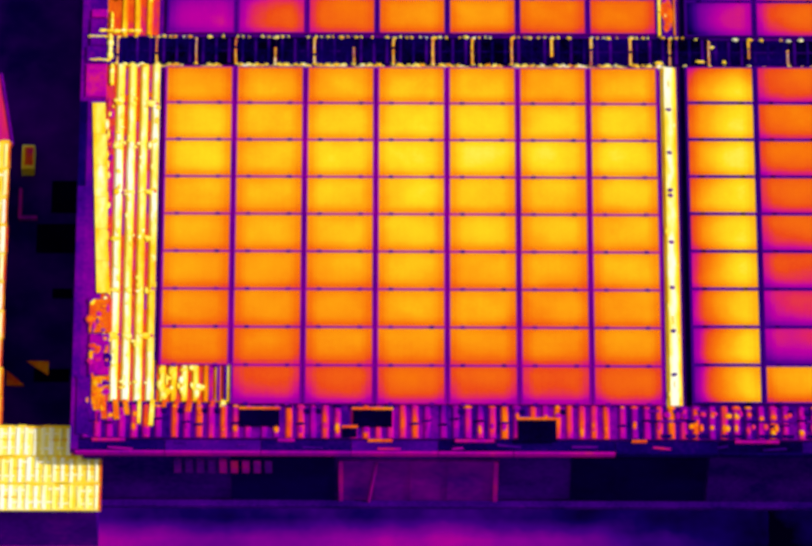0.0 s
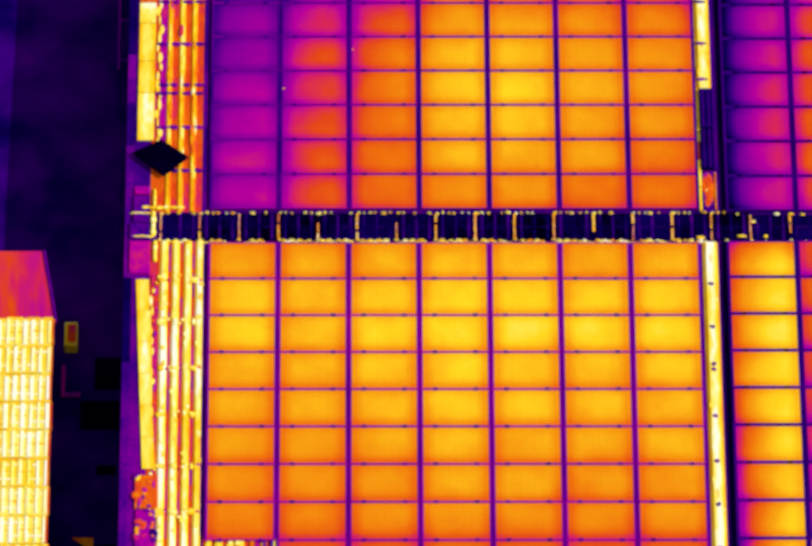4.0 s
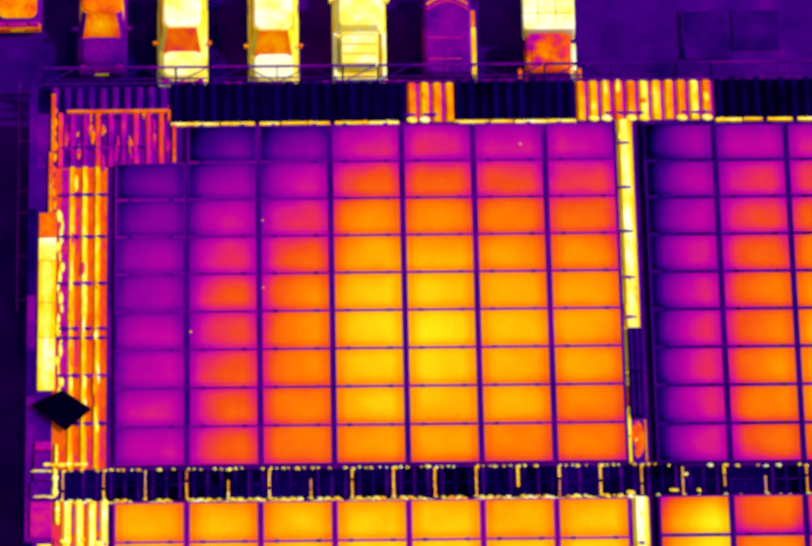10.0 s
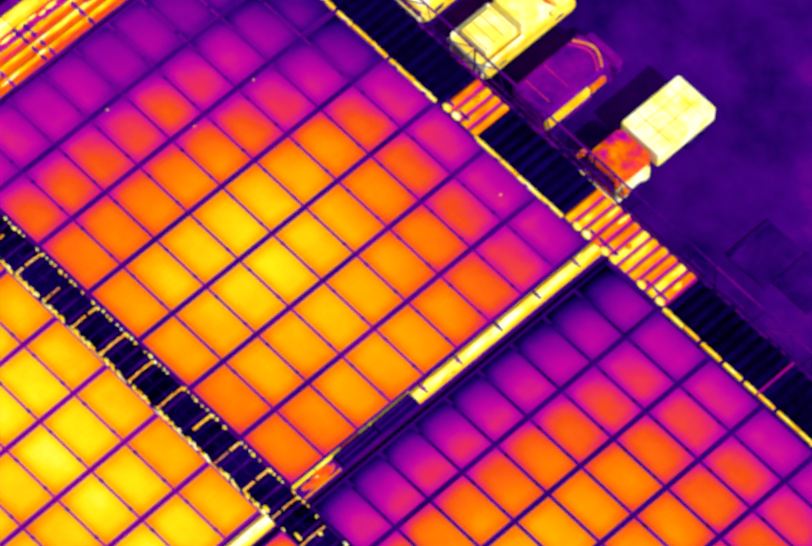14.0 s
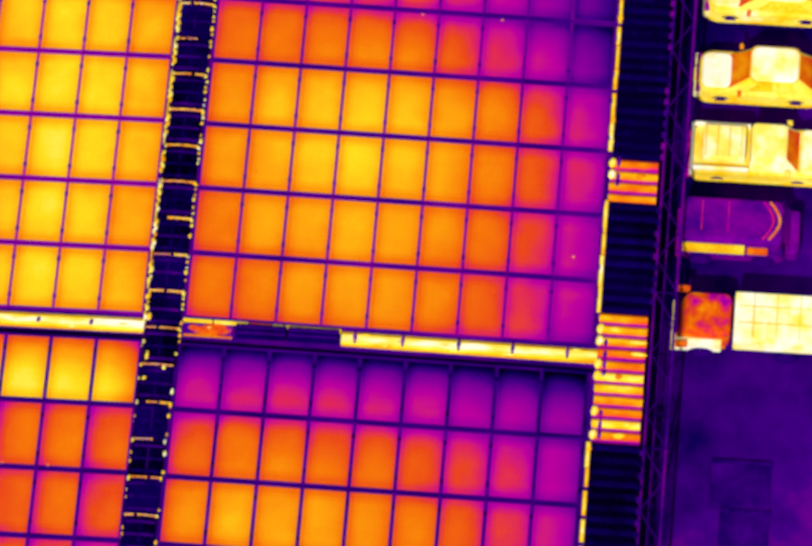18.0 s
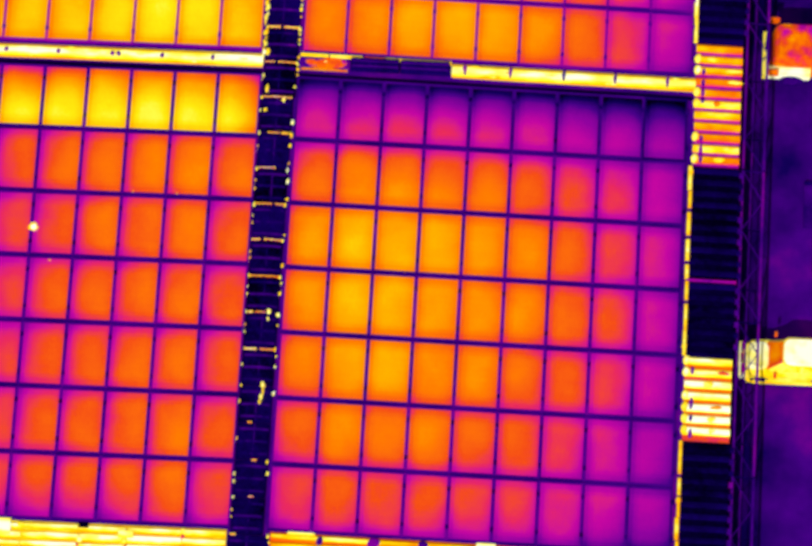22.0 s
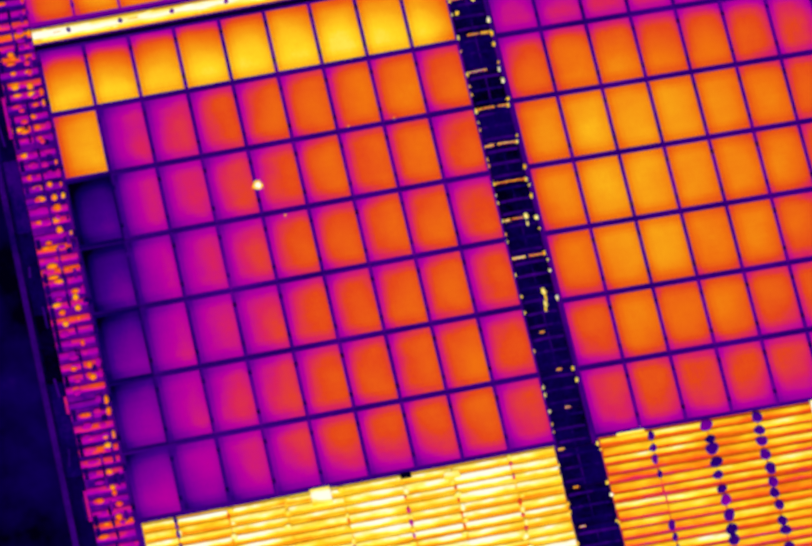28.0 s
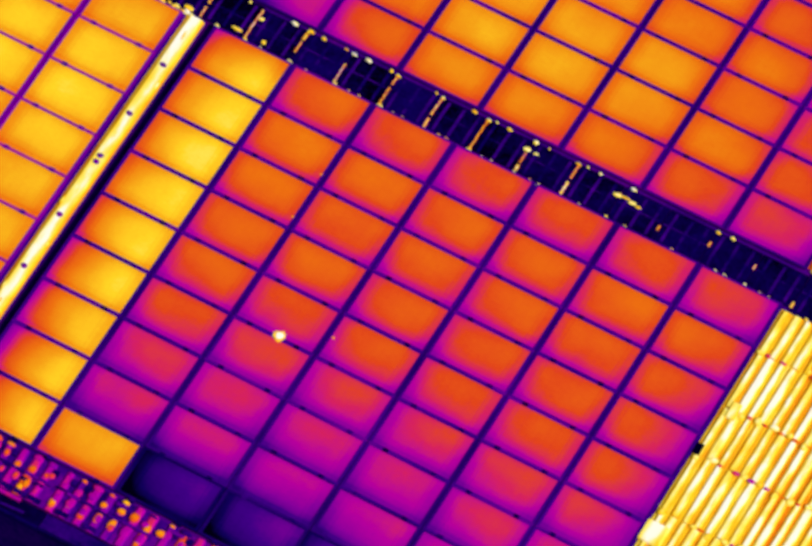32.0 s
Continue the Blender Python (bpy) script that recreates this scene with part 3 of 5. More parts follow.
# torn sealing on the verge plates
for i in range(46):
    y = random.uniform(-11.2, -7.6)
    x = random.uniform(-14.55, -14.05)
    blob("sealing_lump", x, y, random.uniform(0.03, 0.12), random.uniform(0.03, 0.16), -0.028, M[random.choice(("orange", "blob", "magenta", "fascia", "warm_rib", "dim"))], hall, 0.015)
for i in range(40):
    y = random.uniform(9.5, 11.1)
    x = -14.02 + 0.315 * random.randint(0, 8) + random.uniform(-0.05, 0.05)
    blob("sealing_lump", x, y, random.uniform(0.03, 0.07), random.uniform(0.06, 0.3), -0.055, M[random.choice(("magenta", "magenta", "orange", "glow_and_mark", "fascia") if x > -13.2 else ("orange", "blob", "glow_and_mark", "magenta"))], hall, 0.015)

# strip of bare roof between the west and east arrays
# black strips paint the shade between the bare strip and the panels
for y0, y1 in ((-10.7, -0.5), (0.44, 10.7)):
    block("roof_gap", 0.215 if y0 < 0 else 0.262, 0.332 if y0 < 0 else 0.352, y0, y1, -0.105, -0.06, M["cold"], hall, "dark strip painted for the shade beside the bare strip", lean=True)
for y0, y1, m, r, a, b in ((-10.7, -0.52, "hot", "hot_rib", -0.27, 0.2), (4.42, 10.78, "hot", "hot_rib", -0.285, 0.25), (0.44, 1.75, "cool", "fascia", -0.285, 0.25)):
    pan = ribbed("roof_sheet", a + 0.0, a + 0.39, y0, y1, M[m], M["strip_rib" if m == "hot" else r], hall, 1.0, a + 0.195, "hot bare strip of roof between the arrays" if m == "hot" else "cool bare strip of roof with warm patches", wide=0.36, flat=0.22)
    for q in range(int((y1 - y0) * 1.6) if m == "hot" else 0):
        yy = random.uniform(y0 + 0.1, y1 - 0.3)
        blob("sealing_lump", a + random.choice((0.07, 0.19, 0.32)), yy, random.uniform(0.02, 0.05), random.uniform(0.08, 0.25), -0.05 - 0.02, M["line_blob"], pan, 0.025)
for y in (-1.82, -3.14, -4.28, -4.44, -5.85, -7.21, -8.5, -9.79):
    blob("fixing_strap", -0.08, y, 0.075, 0.055, -0.045, M["cool_blob"], hall, 0.02)
for y in (10.03, 8.67, 7.33, 5.94, 4.75):
    blob("fixing_strap", -0.15, y, 0.13, 0.05, -0.045, M["cool_blob"], hall, 0.02)
    blob("fixing_strap", -0.01, y, 0.05, 0.045, -0.06, M["dim"], hall, 0.02)
x = 0.46
while x < 4.38:
    l = min(random.uniform(0.25, 0.8), 4.4 - x)
    block("edge_strip", -0.30, -0.245 + random.uniform(-0.02, 0.02), x, x + l, -0.09, 0.0, M["flashing" if random.random() < 0.75 else "orange"], hall, lean=True)
    x += l + random.choice((0.0, 0.0, 0.04))
for y, wx, wy, m in ((0.75, 0.1, 0.2, "orange"), (1.15, 0.17, 0.5, "orange"), (1.35, 0.12, 0.25, "blob"), (1.55, 0.08, 0.14, "magenta"), (1.12, 0.05, 0.1, "pale_blob")):
    blob("sealing_lump", -0.09 + random.uniform(-0.03, 0.03), y, wx, wy, -0.055, M[m], hall, 0.015)
block("edge_strip", 0.10, 0.14, 0.5, 1.7, -0.08, -0.035, M["orange"], hall, lean=True)

# ribbed sheets under the north eave: bare and painted in turn
N0, N1 = 10.82, EAVE
for x0, x1, bare in ((-11.42, -5.5, 1), (-5.5, -4.34, 0), (-4.34, -1.27, 1), (-1.27, 2.2, 0), (2.2, 5.37, 1), (5.4, 7.46, 1), (7.46, 9.76, 2), (9.76, 13.0, 1),
                     (13.0, 17.0, 1), (17.0, 19.6, 0), (19.6, 22.8, 1)):
    if bare == 1:
        ribbed("roof_sheet", x0, x1, N0 - 0.03, N1 + 0.08, M["cold"], M["cold_rib"], hall, 0.315, label="bare cold metal eave sheet, almost black", lift=0.012)
        x = x0
        while x < x1 - 0.3:
            w = random.uniform(0.25, 0.9)
            e = min(x + w, x1 - 0.02)
            q = random.uniform(-0.02, 0.02)
            block("eave_flashing", x + 0.01, e + 0.01, N0 - 0.15 + q, N0 - 0.04 + q * 0.3, -0.085, -0.03, M["line_blob"], hall, lean=True, taper=0.012)
            if random.random() < 0.5:
                blob("sealing_lump", random.uniform(x, e), N0 - 0.09, 0.09, 0.075, -0.05, M["line_blob"], hall, 0.03)
            x += w + random.choice((0.0, 0.0, 0.03, 0.12))
        x = x0 + 0.1
        while x < x1 - 0.2:
            block("eave_closure", x, x + 0.14, N1 + 0.09, N1 + 0.19, -0.16, -0.11, M[random.choice(("navy", "cool", "fascia", "dim"))], hall, lean=True)
            x += 0.31
    else:
        ribbed("roof_sheet", x0, x1, N0 - 0.06, N1 + 0.06, M["mild" if bare == 0 else "warm"], M["warm_rib" if bare == 0 else "hot_rib"], hall, 0.315,
               label="hot painted eave sheet, orange ribs", wide=0.24, flat=0.1)
        x = x0 + 0.12
        while x < x1 - 0.1:
            if random.random() < 0.75:
                blob("eave_flashing", x, N0 - 0.02, 0.13, 0.09, -0.055, M["pale_blob"], hall, 0.02)
            if random.random() < 0.75:
                blob("eave_gap", x + random.uniform(-0.1, 0.1), N0 + 0.14, random.uniform(0.08, 0.2), 0.05, -0.055, M["cool_blob"], hall, 0.02)
            if random.random() < 0.5:
                blob("sealing_lump", x, N0 + random.uniform(0.35, 0.95), 0.07, random.uniform(0.1, 0.25), -0.06, M["pale_blob" if random.random() < 0.6 else "blob"], hall, 0.02)
            x += 0.315
for y in (10.98, 10.05):
    for i in range(9):
        if random.random() < 0.65:
            blob("fixing_strap", -14.0 + i * 0.315 + random.uniform(-0.05, 0.05), y, random.uniform(0.08, 0.16), 0.05, -0.062, M["dim"], hall, 0.02)
block("eave_flashing", -14.0, -11.46, 11.1, 11.18, -0.09, -0.01, M["orange"], hall, lean=True)
block("eave_flashing", -11.48, -11.42, 10.85, 11.16, -0.09, -0.01, M["orange"], hall, lean=True)
block("eave_flashing", -11.36, -11.28, 9.55, 10.72, -0.09, -0.02, M["orange"], hall, lean=True)
block("joint_line", 5.36, 5.41, N0 - 0.1, N1 + 0.1, -0.09, -0.03, M["magenta"], hall, lean=True)

# ribbed sheets along the south eave
S0, S1 = -11.66, -10.72
for i in range(17):
    x0 = -14.7 + i * 2.2
    hotter = 0.0 < x0 < 5.0 or -14 < x0 < -11
    ribbed("roof_sheet", x0, x0 + 2.2, S0, S1, M["eave_pan"], M["eave_rib"], hall, 0.30, label="cool ribbed eave sheet, magenta and purple", wide=0.2)
    x = x0 + 0.12
    while x < x0 + 2.15:
        k = random.random()
        if random.random() < (0.85 if x0 > -1 else 0.4):
            y = random.uniform(-11.5, -11.25)
            blob("eave_lump", x, y, random.uniform(0.05, 0.09), random.uniform(0.07, 0.16), -0.05, M["blob" if random.random() < (0.8 if hotter else 0.45) else "magenta"], hall)
        if random.random() < (0.6 if x0 > -1 else 0.2):
            y = random.uniform(-11.08, -10.95)
            blob("eave_lump", x + 0.02, y, random.uniform(0.05, 0.08), random.uniform(0.06, 0.12), -0.05, M["blob" if random.random() < (0.7 if hotter else 0.35) else "magenta"], hall)
        if k > 0.45:
            blob("eave_closure", x, -10.76, random.uniform(0.06, 0.13), random.uniform(0.035, 0.07), -0.06, M[random.choice(("blob", "blob", "magenta", "magenta", "navy"))], hall, 0.03)
        if random.random() < 0.35:
            blob("sealing_gap", x, random.uniform(-11.3, -11.1), 0.12, 0.04, -0.05, M["navy"], hall, 0.02)
        if k > 0.7:
            block("eave_clip", x + 0.08, x + 0.2, -10.95, -10.83, -0.09, -0.04, M["navy"], hall, lean=True)
        x += 0.30
for x0, x1, y0, y1 in ((-10.78, -9.8, -11.36, -10.87), (-8.0, -7.03, -11.36, -10.87), (-8.24, -7.9, -11.66, -11.4), (-3.95, -3.0, -11.78, -11.15)):
    v = block("bare_plate", x0, x1, y0, y1, -0.04, -0.02, M["cold"], hall, "bare cold metal plate, almost black", lean=True)
    block("plate_edge", x0 - 0.02, x1 + 0.02, y1, y1 + 0.07, -0.05, -0.01, M["orange"], hall, lean=True)
x = -0.6
while x < 13.2:
    warm = 0.0 < x < 7.6
    for y, often in ((-11.36, 0.6), (-10.98, 0.35)):
        if random.random() < often:
            blob("eave_lump", x + random.uniform(-0.04, 0.04), y + random.uniform(-0.06, 0.06), random.uniform(0.06, 0.1), random.uniform(0.07, 0.13), -0.045,
                 M["blob" if random.random() < (0.65 if warm else 0.3) else "magenta"], hall, 0.025)
    if random.random() < 0.55:
        block("eave_gap", x - 0.14, x + 0.14, -11.19, -11.13, -0.07, -0.035, M[random.choice(("navy", "cool", "fascia"))], hall, lean=True)
    if random.random() < 0.35:
        block("eave_gap", x - 0.13, x + 0.12, -10.9, -10.83, -0.07, -0.035, M["cool"], hall, lean=True)
    if random.random() < 0.4:
        block("eave_gap", x - 0.14, x + 0.13, -11.64, -11.54, -0.07, -0.038, M["navy"], hall, lean=True)
    x += 0.30
# gutter and boards below the south eave
x = WX + 0.1
while x < 21:
    w = random.uniform(1.6, 2.6)
    block("gutter", x, x + w - 0.02, -12.02, -11.68, -0.26, -0.16, M["navy" if random.random() < 0.6 else "dim" if x < 0 else "cold_rib"], hall, lean=True)
    block("gutter_lip", x, x + w - 0.02, -12.09, -12.03, -0.26, -0.10, M["trim" if random.random() < 0.7 and x < -1 else "navy" if x < 3 else "cold_rib"], hall, lean=True)
    if random.random() < 0.6:
        block("gutter_strap", x + 0.4, x + 0.4 + random.uniform(0.3, 1.2), -11.74, -11.67, -0.16, -0.11, M["orange" if random.random() < 0.5 and x < -1 else "magenta"], hall, lean=True)
    x += w

# slanted coloured strips paint the glints in the gutter
x = -14.0
while x < 12:
    l = random.uniform(0.25, 0.7)
    y = random.uniform(-11.98, -11.8)
    d = random.uniform(-0.08, 0.08)
    v = [(x, y), (x + l, y + d), (x + l, y + d + 0.05), (x, y + 0.05)]
    piece("gutter_scrap", [(px, py, top(py) + z) for z in (-0.158, -0.13) for px, py in v], BOX, M[random.choice(("magenta", "fascia", "cool")) if x < 0 else "dim"], hall)
    x += l + random.uniform(0.4, 1.8)
# east margin: wide ribs in lengths, crossed by fixing lines
NE_LINES = (0.52, 1.75, 3.12, 4.35, 5.8, 7.06, 8.4, 9.8, 10.75)
SE_LINES = (-0.57, -1.67, -3.08, -4.3, -5.74, -7.1, -8.5, -9.75, -10.55)
for lines, sheet, length in ((NE_LINES, "warm", "warm_segment"), (SE_LINES, "warm_rib", "segment")):
    lo, hi = sorted((lines[0], lines[-1]))
    for i in range(6):
        x0 = 12.842 + i * 1.65
        pan = ribbed("roof_sheet", x0, x0 + 1.645, lo, hi, M["warm" if sheet == "warm" else "hot"], M["hot_rib"], hall, 0.33, x0 + 1.64 if i < 3 else x0 + 0.15,
                     "very hot ribbed roof sheet, yellow ribs", wide=0.26, flat=0.1)
        for j in range(7 if i < 3 else 0):
            wide = 0.2 if j % 2 else 0.15
            for a, c in zip(lines, lines[1:]):
                a, c = sorted((a, c))
                rib(x0 + 0.12 + j * 0.2357 + random.uniform(-0.012, 0.012), a + random.uniform(0.0, 0.035), c - random.uniform(0.0, 0.035), M[length], pan, 0.05,
                    wide + random.uniform(-0.03, 0.03), wide * 0.5)
for y in NE_LINES[1:-1]:
    for i in range(13):
        x = 13.0 + i * 0.33
        big = y in (4.35, 3.12)
        if random.random() < (0.92 if big else 0.8):
            blob("fixing_strap", x + random.uniform(-0.05, 0.05), y + random.uniform(-0.03, 0.03), random.uniform(0.1, 0.15), random.uniform(0.06, 0.1) + (0.07 if big else 0), -0.05,
                 M["cool_blob" if random.random() < 0.35 else "dim"], hall, 0.025)
for y in SE_LINES[1:-1]:
    for i in range(13):
        x = 12.95 + i * 0.33
        if random.random() < 0.8:
            blob("margin_lump", x, y + random.uniform(-0.08, 0.08), random.uniform(0.05, 0.11), random.uniform(0.04, 0.09), -0.05, M["pale_blob"], hall)
        if random.random() < (0.7 if y > -5 or y < -9.5 else 0.2):
            blob("fixing_strap", x + 0.15, y, random.uniform(0.04, 0.1), random.uniform(0.03, 0.05), -0.05, M["cool_blob" if y < -9.5 else "glow_and_mark"], hall)
for x in (12.95, 13.3, 13.65, 14.0):
    blob("fixing_strap", x, -9.75, 0.11, 0.05, -0.045, M["cool_blob"], hall, 0.02)
for x0, x1, y0, y1, m in ((12.82, 13.28, 5.7, 6.2, "white"), (12.72, 12.9, 0.95, 1.65, "white"), (12.8, 13.25, -6.5, -6.0, "white"), (12.3, 12.55, -8.75, -8.5, "flashing"),
                          (13.0, 13.2, -3.3, -2.9, "white")):
    block("cover_plate", x0, x1, y0, y1, -0.06, -0.01, M[m], hall, "flat cover plate, white hot", lean=True, taper=0.02)
block("roof_hole", 12.78, 12.98, -4.3, -4.05, -0.09, -0.035, M["black"], hall, lean=True)

# ---- ridge: dark caps a metre long, hot where they lap ----
for i in range(37):
    x0 = -14.02 + i * 1.0
    a, b = (-0.47, 0.40) if x0 < 0 else (-0.49, 0.35) if x0 < 12.4 else (-0.56, 0.50)
    v, n = [], 8
    for x in (x0 + 0.012, x0 + 0.988):
        for j in range(n + 1):
            f = j / n
            v.append((x, a + (b - a) * f, -0.075 + 0.025 * math.sin(math.pi * f)))
    f = [(j, j + 1, n + 2 + j, n + 1 + j) for j in range(n)]
    f += [tuple(range(n, -1, -1)), tuple(range(n + 1, 2 * n + 2))]
    cap = piece("ridge_cap", v, f, M["ridge"], hall, "dark cold ridge cap" if i == 0 else "")
    for j in range(3):
        x = x0 + 0.17 + 0.33 * j
        w = []
        for xx in (x - 0.03, x + 0.03):
            for q in range(5):
                g = q / 4
                w.append((xx, a + (b - a) * (0.06 + 0.88 * g), -0.068 + 0.03 * math.sin(math.pi * (0.06 + 0.88 * g))))
        piece("cap_rib", w, [(q, q + 1, 6 + q, 5 + q) for q in range(4)], M["ridge_rib"], cap)
    k = random.random()
    lo, hi = (0.02, 0.96) if k > 0.22 else random.choice(((0.3, 0.92), (0.08, 0.6), (0.2, 0.75)))
    if x0 > 8.5:
        # towards the east only short lengths of the joints are open
        lo = random.uniform(0.05, 0.7)
        hi = lo + random.uniform(0.08, 0.25)
    kink = random.uniform(-0.015, 0.015)
    cut = random.uniform(0.3, 0.7)
    dashes = ((lo, hi),) if hi - lo < 0.4 or random.random() < 0.4 else ((lo, lo + (hi - lo) * (cut - 0.06)), (lo + (hi - lo) * (cut + 0.06), hi))
    for lo, hi in dashes:
        w, edge, half = [], [], random.choice((0.007, 0.01, 0.013, 0.019))
        for s_ in (-1, 1):
            for q in range(9):
                g = lo + (hi - lo) * q / 8
                wid = half * (0.4 + 0.9 * abs(math.sin(q * 1.9 + i * 2.3))) + (0.012 if q in (0, 8) else 0)
                xc = x0 + kink * math.sin(math.pi * g) + 0.008 * math.sin(q * 2.7 + i)
                y, z = a + (b - a) * g, -0.055 + 0.025 * math.sin(math.pi * g)
                w.append((xc + s_ * wid, y, z))
                edge.append((xc + s_ * (wid + 0.014), y, z - 0.004))
        # wider, cooler strip paints a glow round the joint
        piece("joint_edge", edge, [(q, q + 1, 10 + q, 9 + q) for q in range(8)], M["glow_and_mark"], cap)
        piece("joint_strip", w, [(q, q + 1, 10 + q, 9 + q) for q in range(8)], M["joint"], cap)
    for g in (0.02, 0.97):
        if random.random() < (0.7 if x0 < 8.5 else 0.3):
            blob("joint_end", x0 + random.uniform(-0.03, 0.03), a + (b - a) * g, random.uniform(0.03, 0.07), random.uniform(0.02, 0.04), -0.06, M["joint"], cap, 0.05)
    # foam that shows in the corrugations, in clusters
    west = x0 < -0.5
    n = random.randint(4, 8) if west else random.randint(2, 4)
    for q in range(n):
        r_ = random.uniform(0.03, 0.06) * (1 if west else 0.6)
        blob("closure", x0 + 0.5 + (q - n / 2) * 0.1 + random.uniform(-0.03, 0.03), a - 0.02 + 0.022 * (-1) ** q, r_ * 1.5, r_, -0.07, M["closure"], cap, 0.05)
    for q in (-0.33, -0.17, 0.04, 0.17, 0.33, 0.45):
        if random.random() < (0.8 if west else 0.5 if x0 < 4 else 0.22):
            r_ = random.uniform(0.022, 0.044)
            blob("closure", x0 + q, b + 0.01 + random.uniform(-0.015, 0.01), r_ * random.uniform(1.0, 2.0), r_, -0.07, M["closure"], cap, 0.05)
    piece("cap_seam", [(x0 + 0.03, -0.055 + dy, -0.045 + dz) for dy, dz in ((-0.014, 0), (0.014, 0))] + [(x0 + 0.97, -0.055 + dy, -0.045) for dy in (-0.014, 0.014)], [(0, 2, 3, 1)], M["cap_seam"], cap)
x = -13.0
while x < -0.5:
    w = random.uniform(0.2, 0.6)
    blob("closure_strip", x + w / 2, -0.515, w / 2, 0.03, -0.09, M["line_blob"], hall, 0.03)
    x += w + random.uniform(0.1, 0.6)
for x, y, l, w in ((8.95, 0.07, 0.09, 0.05), (9.12, 0.09, 0.1, 0.03), (9.28, 0.05, 0.08, 0.045), (9.42, 0.02, 0.06, 0.03), (6.95, 0.1, 0.07, 0.06), (7.15, 0.09, 0.05, 0.03), (1.05, 0.1, 0.05, 0.05), (-0.3, -0.4, 0.1, 0.06), (0.75, -0.35, 0.12, 0.04), (1.35, -0.36, 0.05, 0.05)):
    blob("sealant_smear", x, y, l, w, -0.03, M["joint"], hall, 0.02)

# ---- south wall: stand-in doors and openings, placed to fit the camera's view ----
for x0, x1, z0, z1, m, lab in ((-8.36, -4.4, -3.25, -1.15, "door", "wide purple sheet door"), (-2.6, 0.72, -3.25, -1.0, "dark_door", "wide dark doorway"),
                               (0.78, 4.6, -3.25, -0.75, "dim", "wide dark purple sheet door"), (-11.0, -8.45, -3.25, -1.0, "dark_door", "dark doorway")):
    d = block("door", x0, x1, -11.86, -11.79, z0, z1, M[m], hall, lab)
    if m == "door":
        for x in (x0 + 0.02, x1 - 0.12):
            block("door_trim", x, x + 0.10, -11.90, -11.861, z0, z1, M["trim"], d)
        n = int((x1 - x0) / 0.9)
        for i in range(1, n):
            block("door_seam", x0 + i * 0.9 - 0.015, x0 + i * 0.9 + 0.015, -11.885, -11.861, z0, z1, M["fascia"], d)
        part("door_brace", tube((x0 + 0.75, -11.9, z0 + 0.05), (x0 + 0.95, -11.9, z1 - 0.05), 0.035), M["trim"], d)
for i in range(9):
    x = -12.4 + i * 0.28
    block("wall_louvre", x, x + 0.17, -11.88, -11.79, -1.75, -1.15, M["magenta" if 4 <= i < 8 else "fascia"], hall)
block("wall_base", WX + 0.3, EX, -12.05, -11.87, GROUND, GROUND + 0.12, M["dim"], hall, "concrete plinth")


# ---- solar panels ----
def ring(x, y, w, z0, z1, long=0.42):
    """A frame of outer half sizes x, y and width w."""
    v = [(sx * (x - k * w), sy * (y - k * w * long), z) for z in (z0, z1) for k in (0, 1) for sx, sy in ((-1, -1), (1, -1), (1, 1), (-1, 1))]
    f = []
    for i in range(4):
        j = (i + 1) % 4
        f += [(8 + i, 8 + j, 12 + j, 12 + i), (i, j, 8 + j, 8 + i), (4 + j, 4 + i, 12 + i, 12 + j), (4 + i, 4 + j, j, i)]
    return v, f


fx, fy = PX / 2, PY / 2
GLASS_MESH = mesh_of("glass", [(sx * (fx - 0.055), sy * (fy - 0.023), z) for z in (-0.014, -0.006) for sx, sy in ((-1, -1), (1, -1), (1, 1), (-1, 1))], BOX, M["glass"])


def frame_mesh(long_side, short_side, long):
    """A panel's frame; its short sides, at the wider gaps, take a darker colour."""
    me = mesh_of("frame", *ring(fx + 0.006, fy + 0.0085, 0.064, -0.045, 0.0, long), M[long_side])
    me.materials.append(M[short_side])
    for i, face in enumerate(me.polygons):
        face.material_index = i // 4 % 2
    return me


FRAME_MESH = frame_mesh("frame", "cool_frame", 0.5)
HOT_FRAME_MESH = frame_mesh("hot_frame", "warm_frame", 0.42)
COOL_FRAME_MESH = frame_mesh("cool_frame", "cold_frame", 0.72)
COLD_FRAME_MESH = frame_mesh("cold_frame", "cold_frame", 0.72)
DEEP_FRAME_MESH = frame_mesh("deep_frame", "deep_frame", 0.72)
CLAMP_MESH = mesh_of("clamp", [(sx * 0.055, sy * 0.045, z) for z in (-0.05, 0.008) for sx, sy in ((-1, -1), (1, -1), (1, 1), (-1, 1))], BOX, M["clamp"])
WARM_CLAMP_MESH = mesh_of("clamp", [(sx * 0.055, sy * 0.045, z) for z in (-0.05, 0.008) for sx, sy in ((-1, -1), (1, -1), (1, 1), (-1, 1))], BOX, M["warm_clamp"])


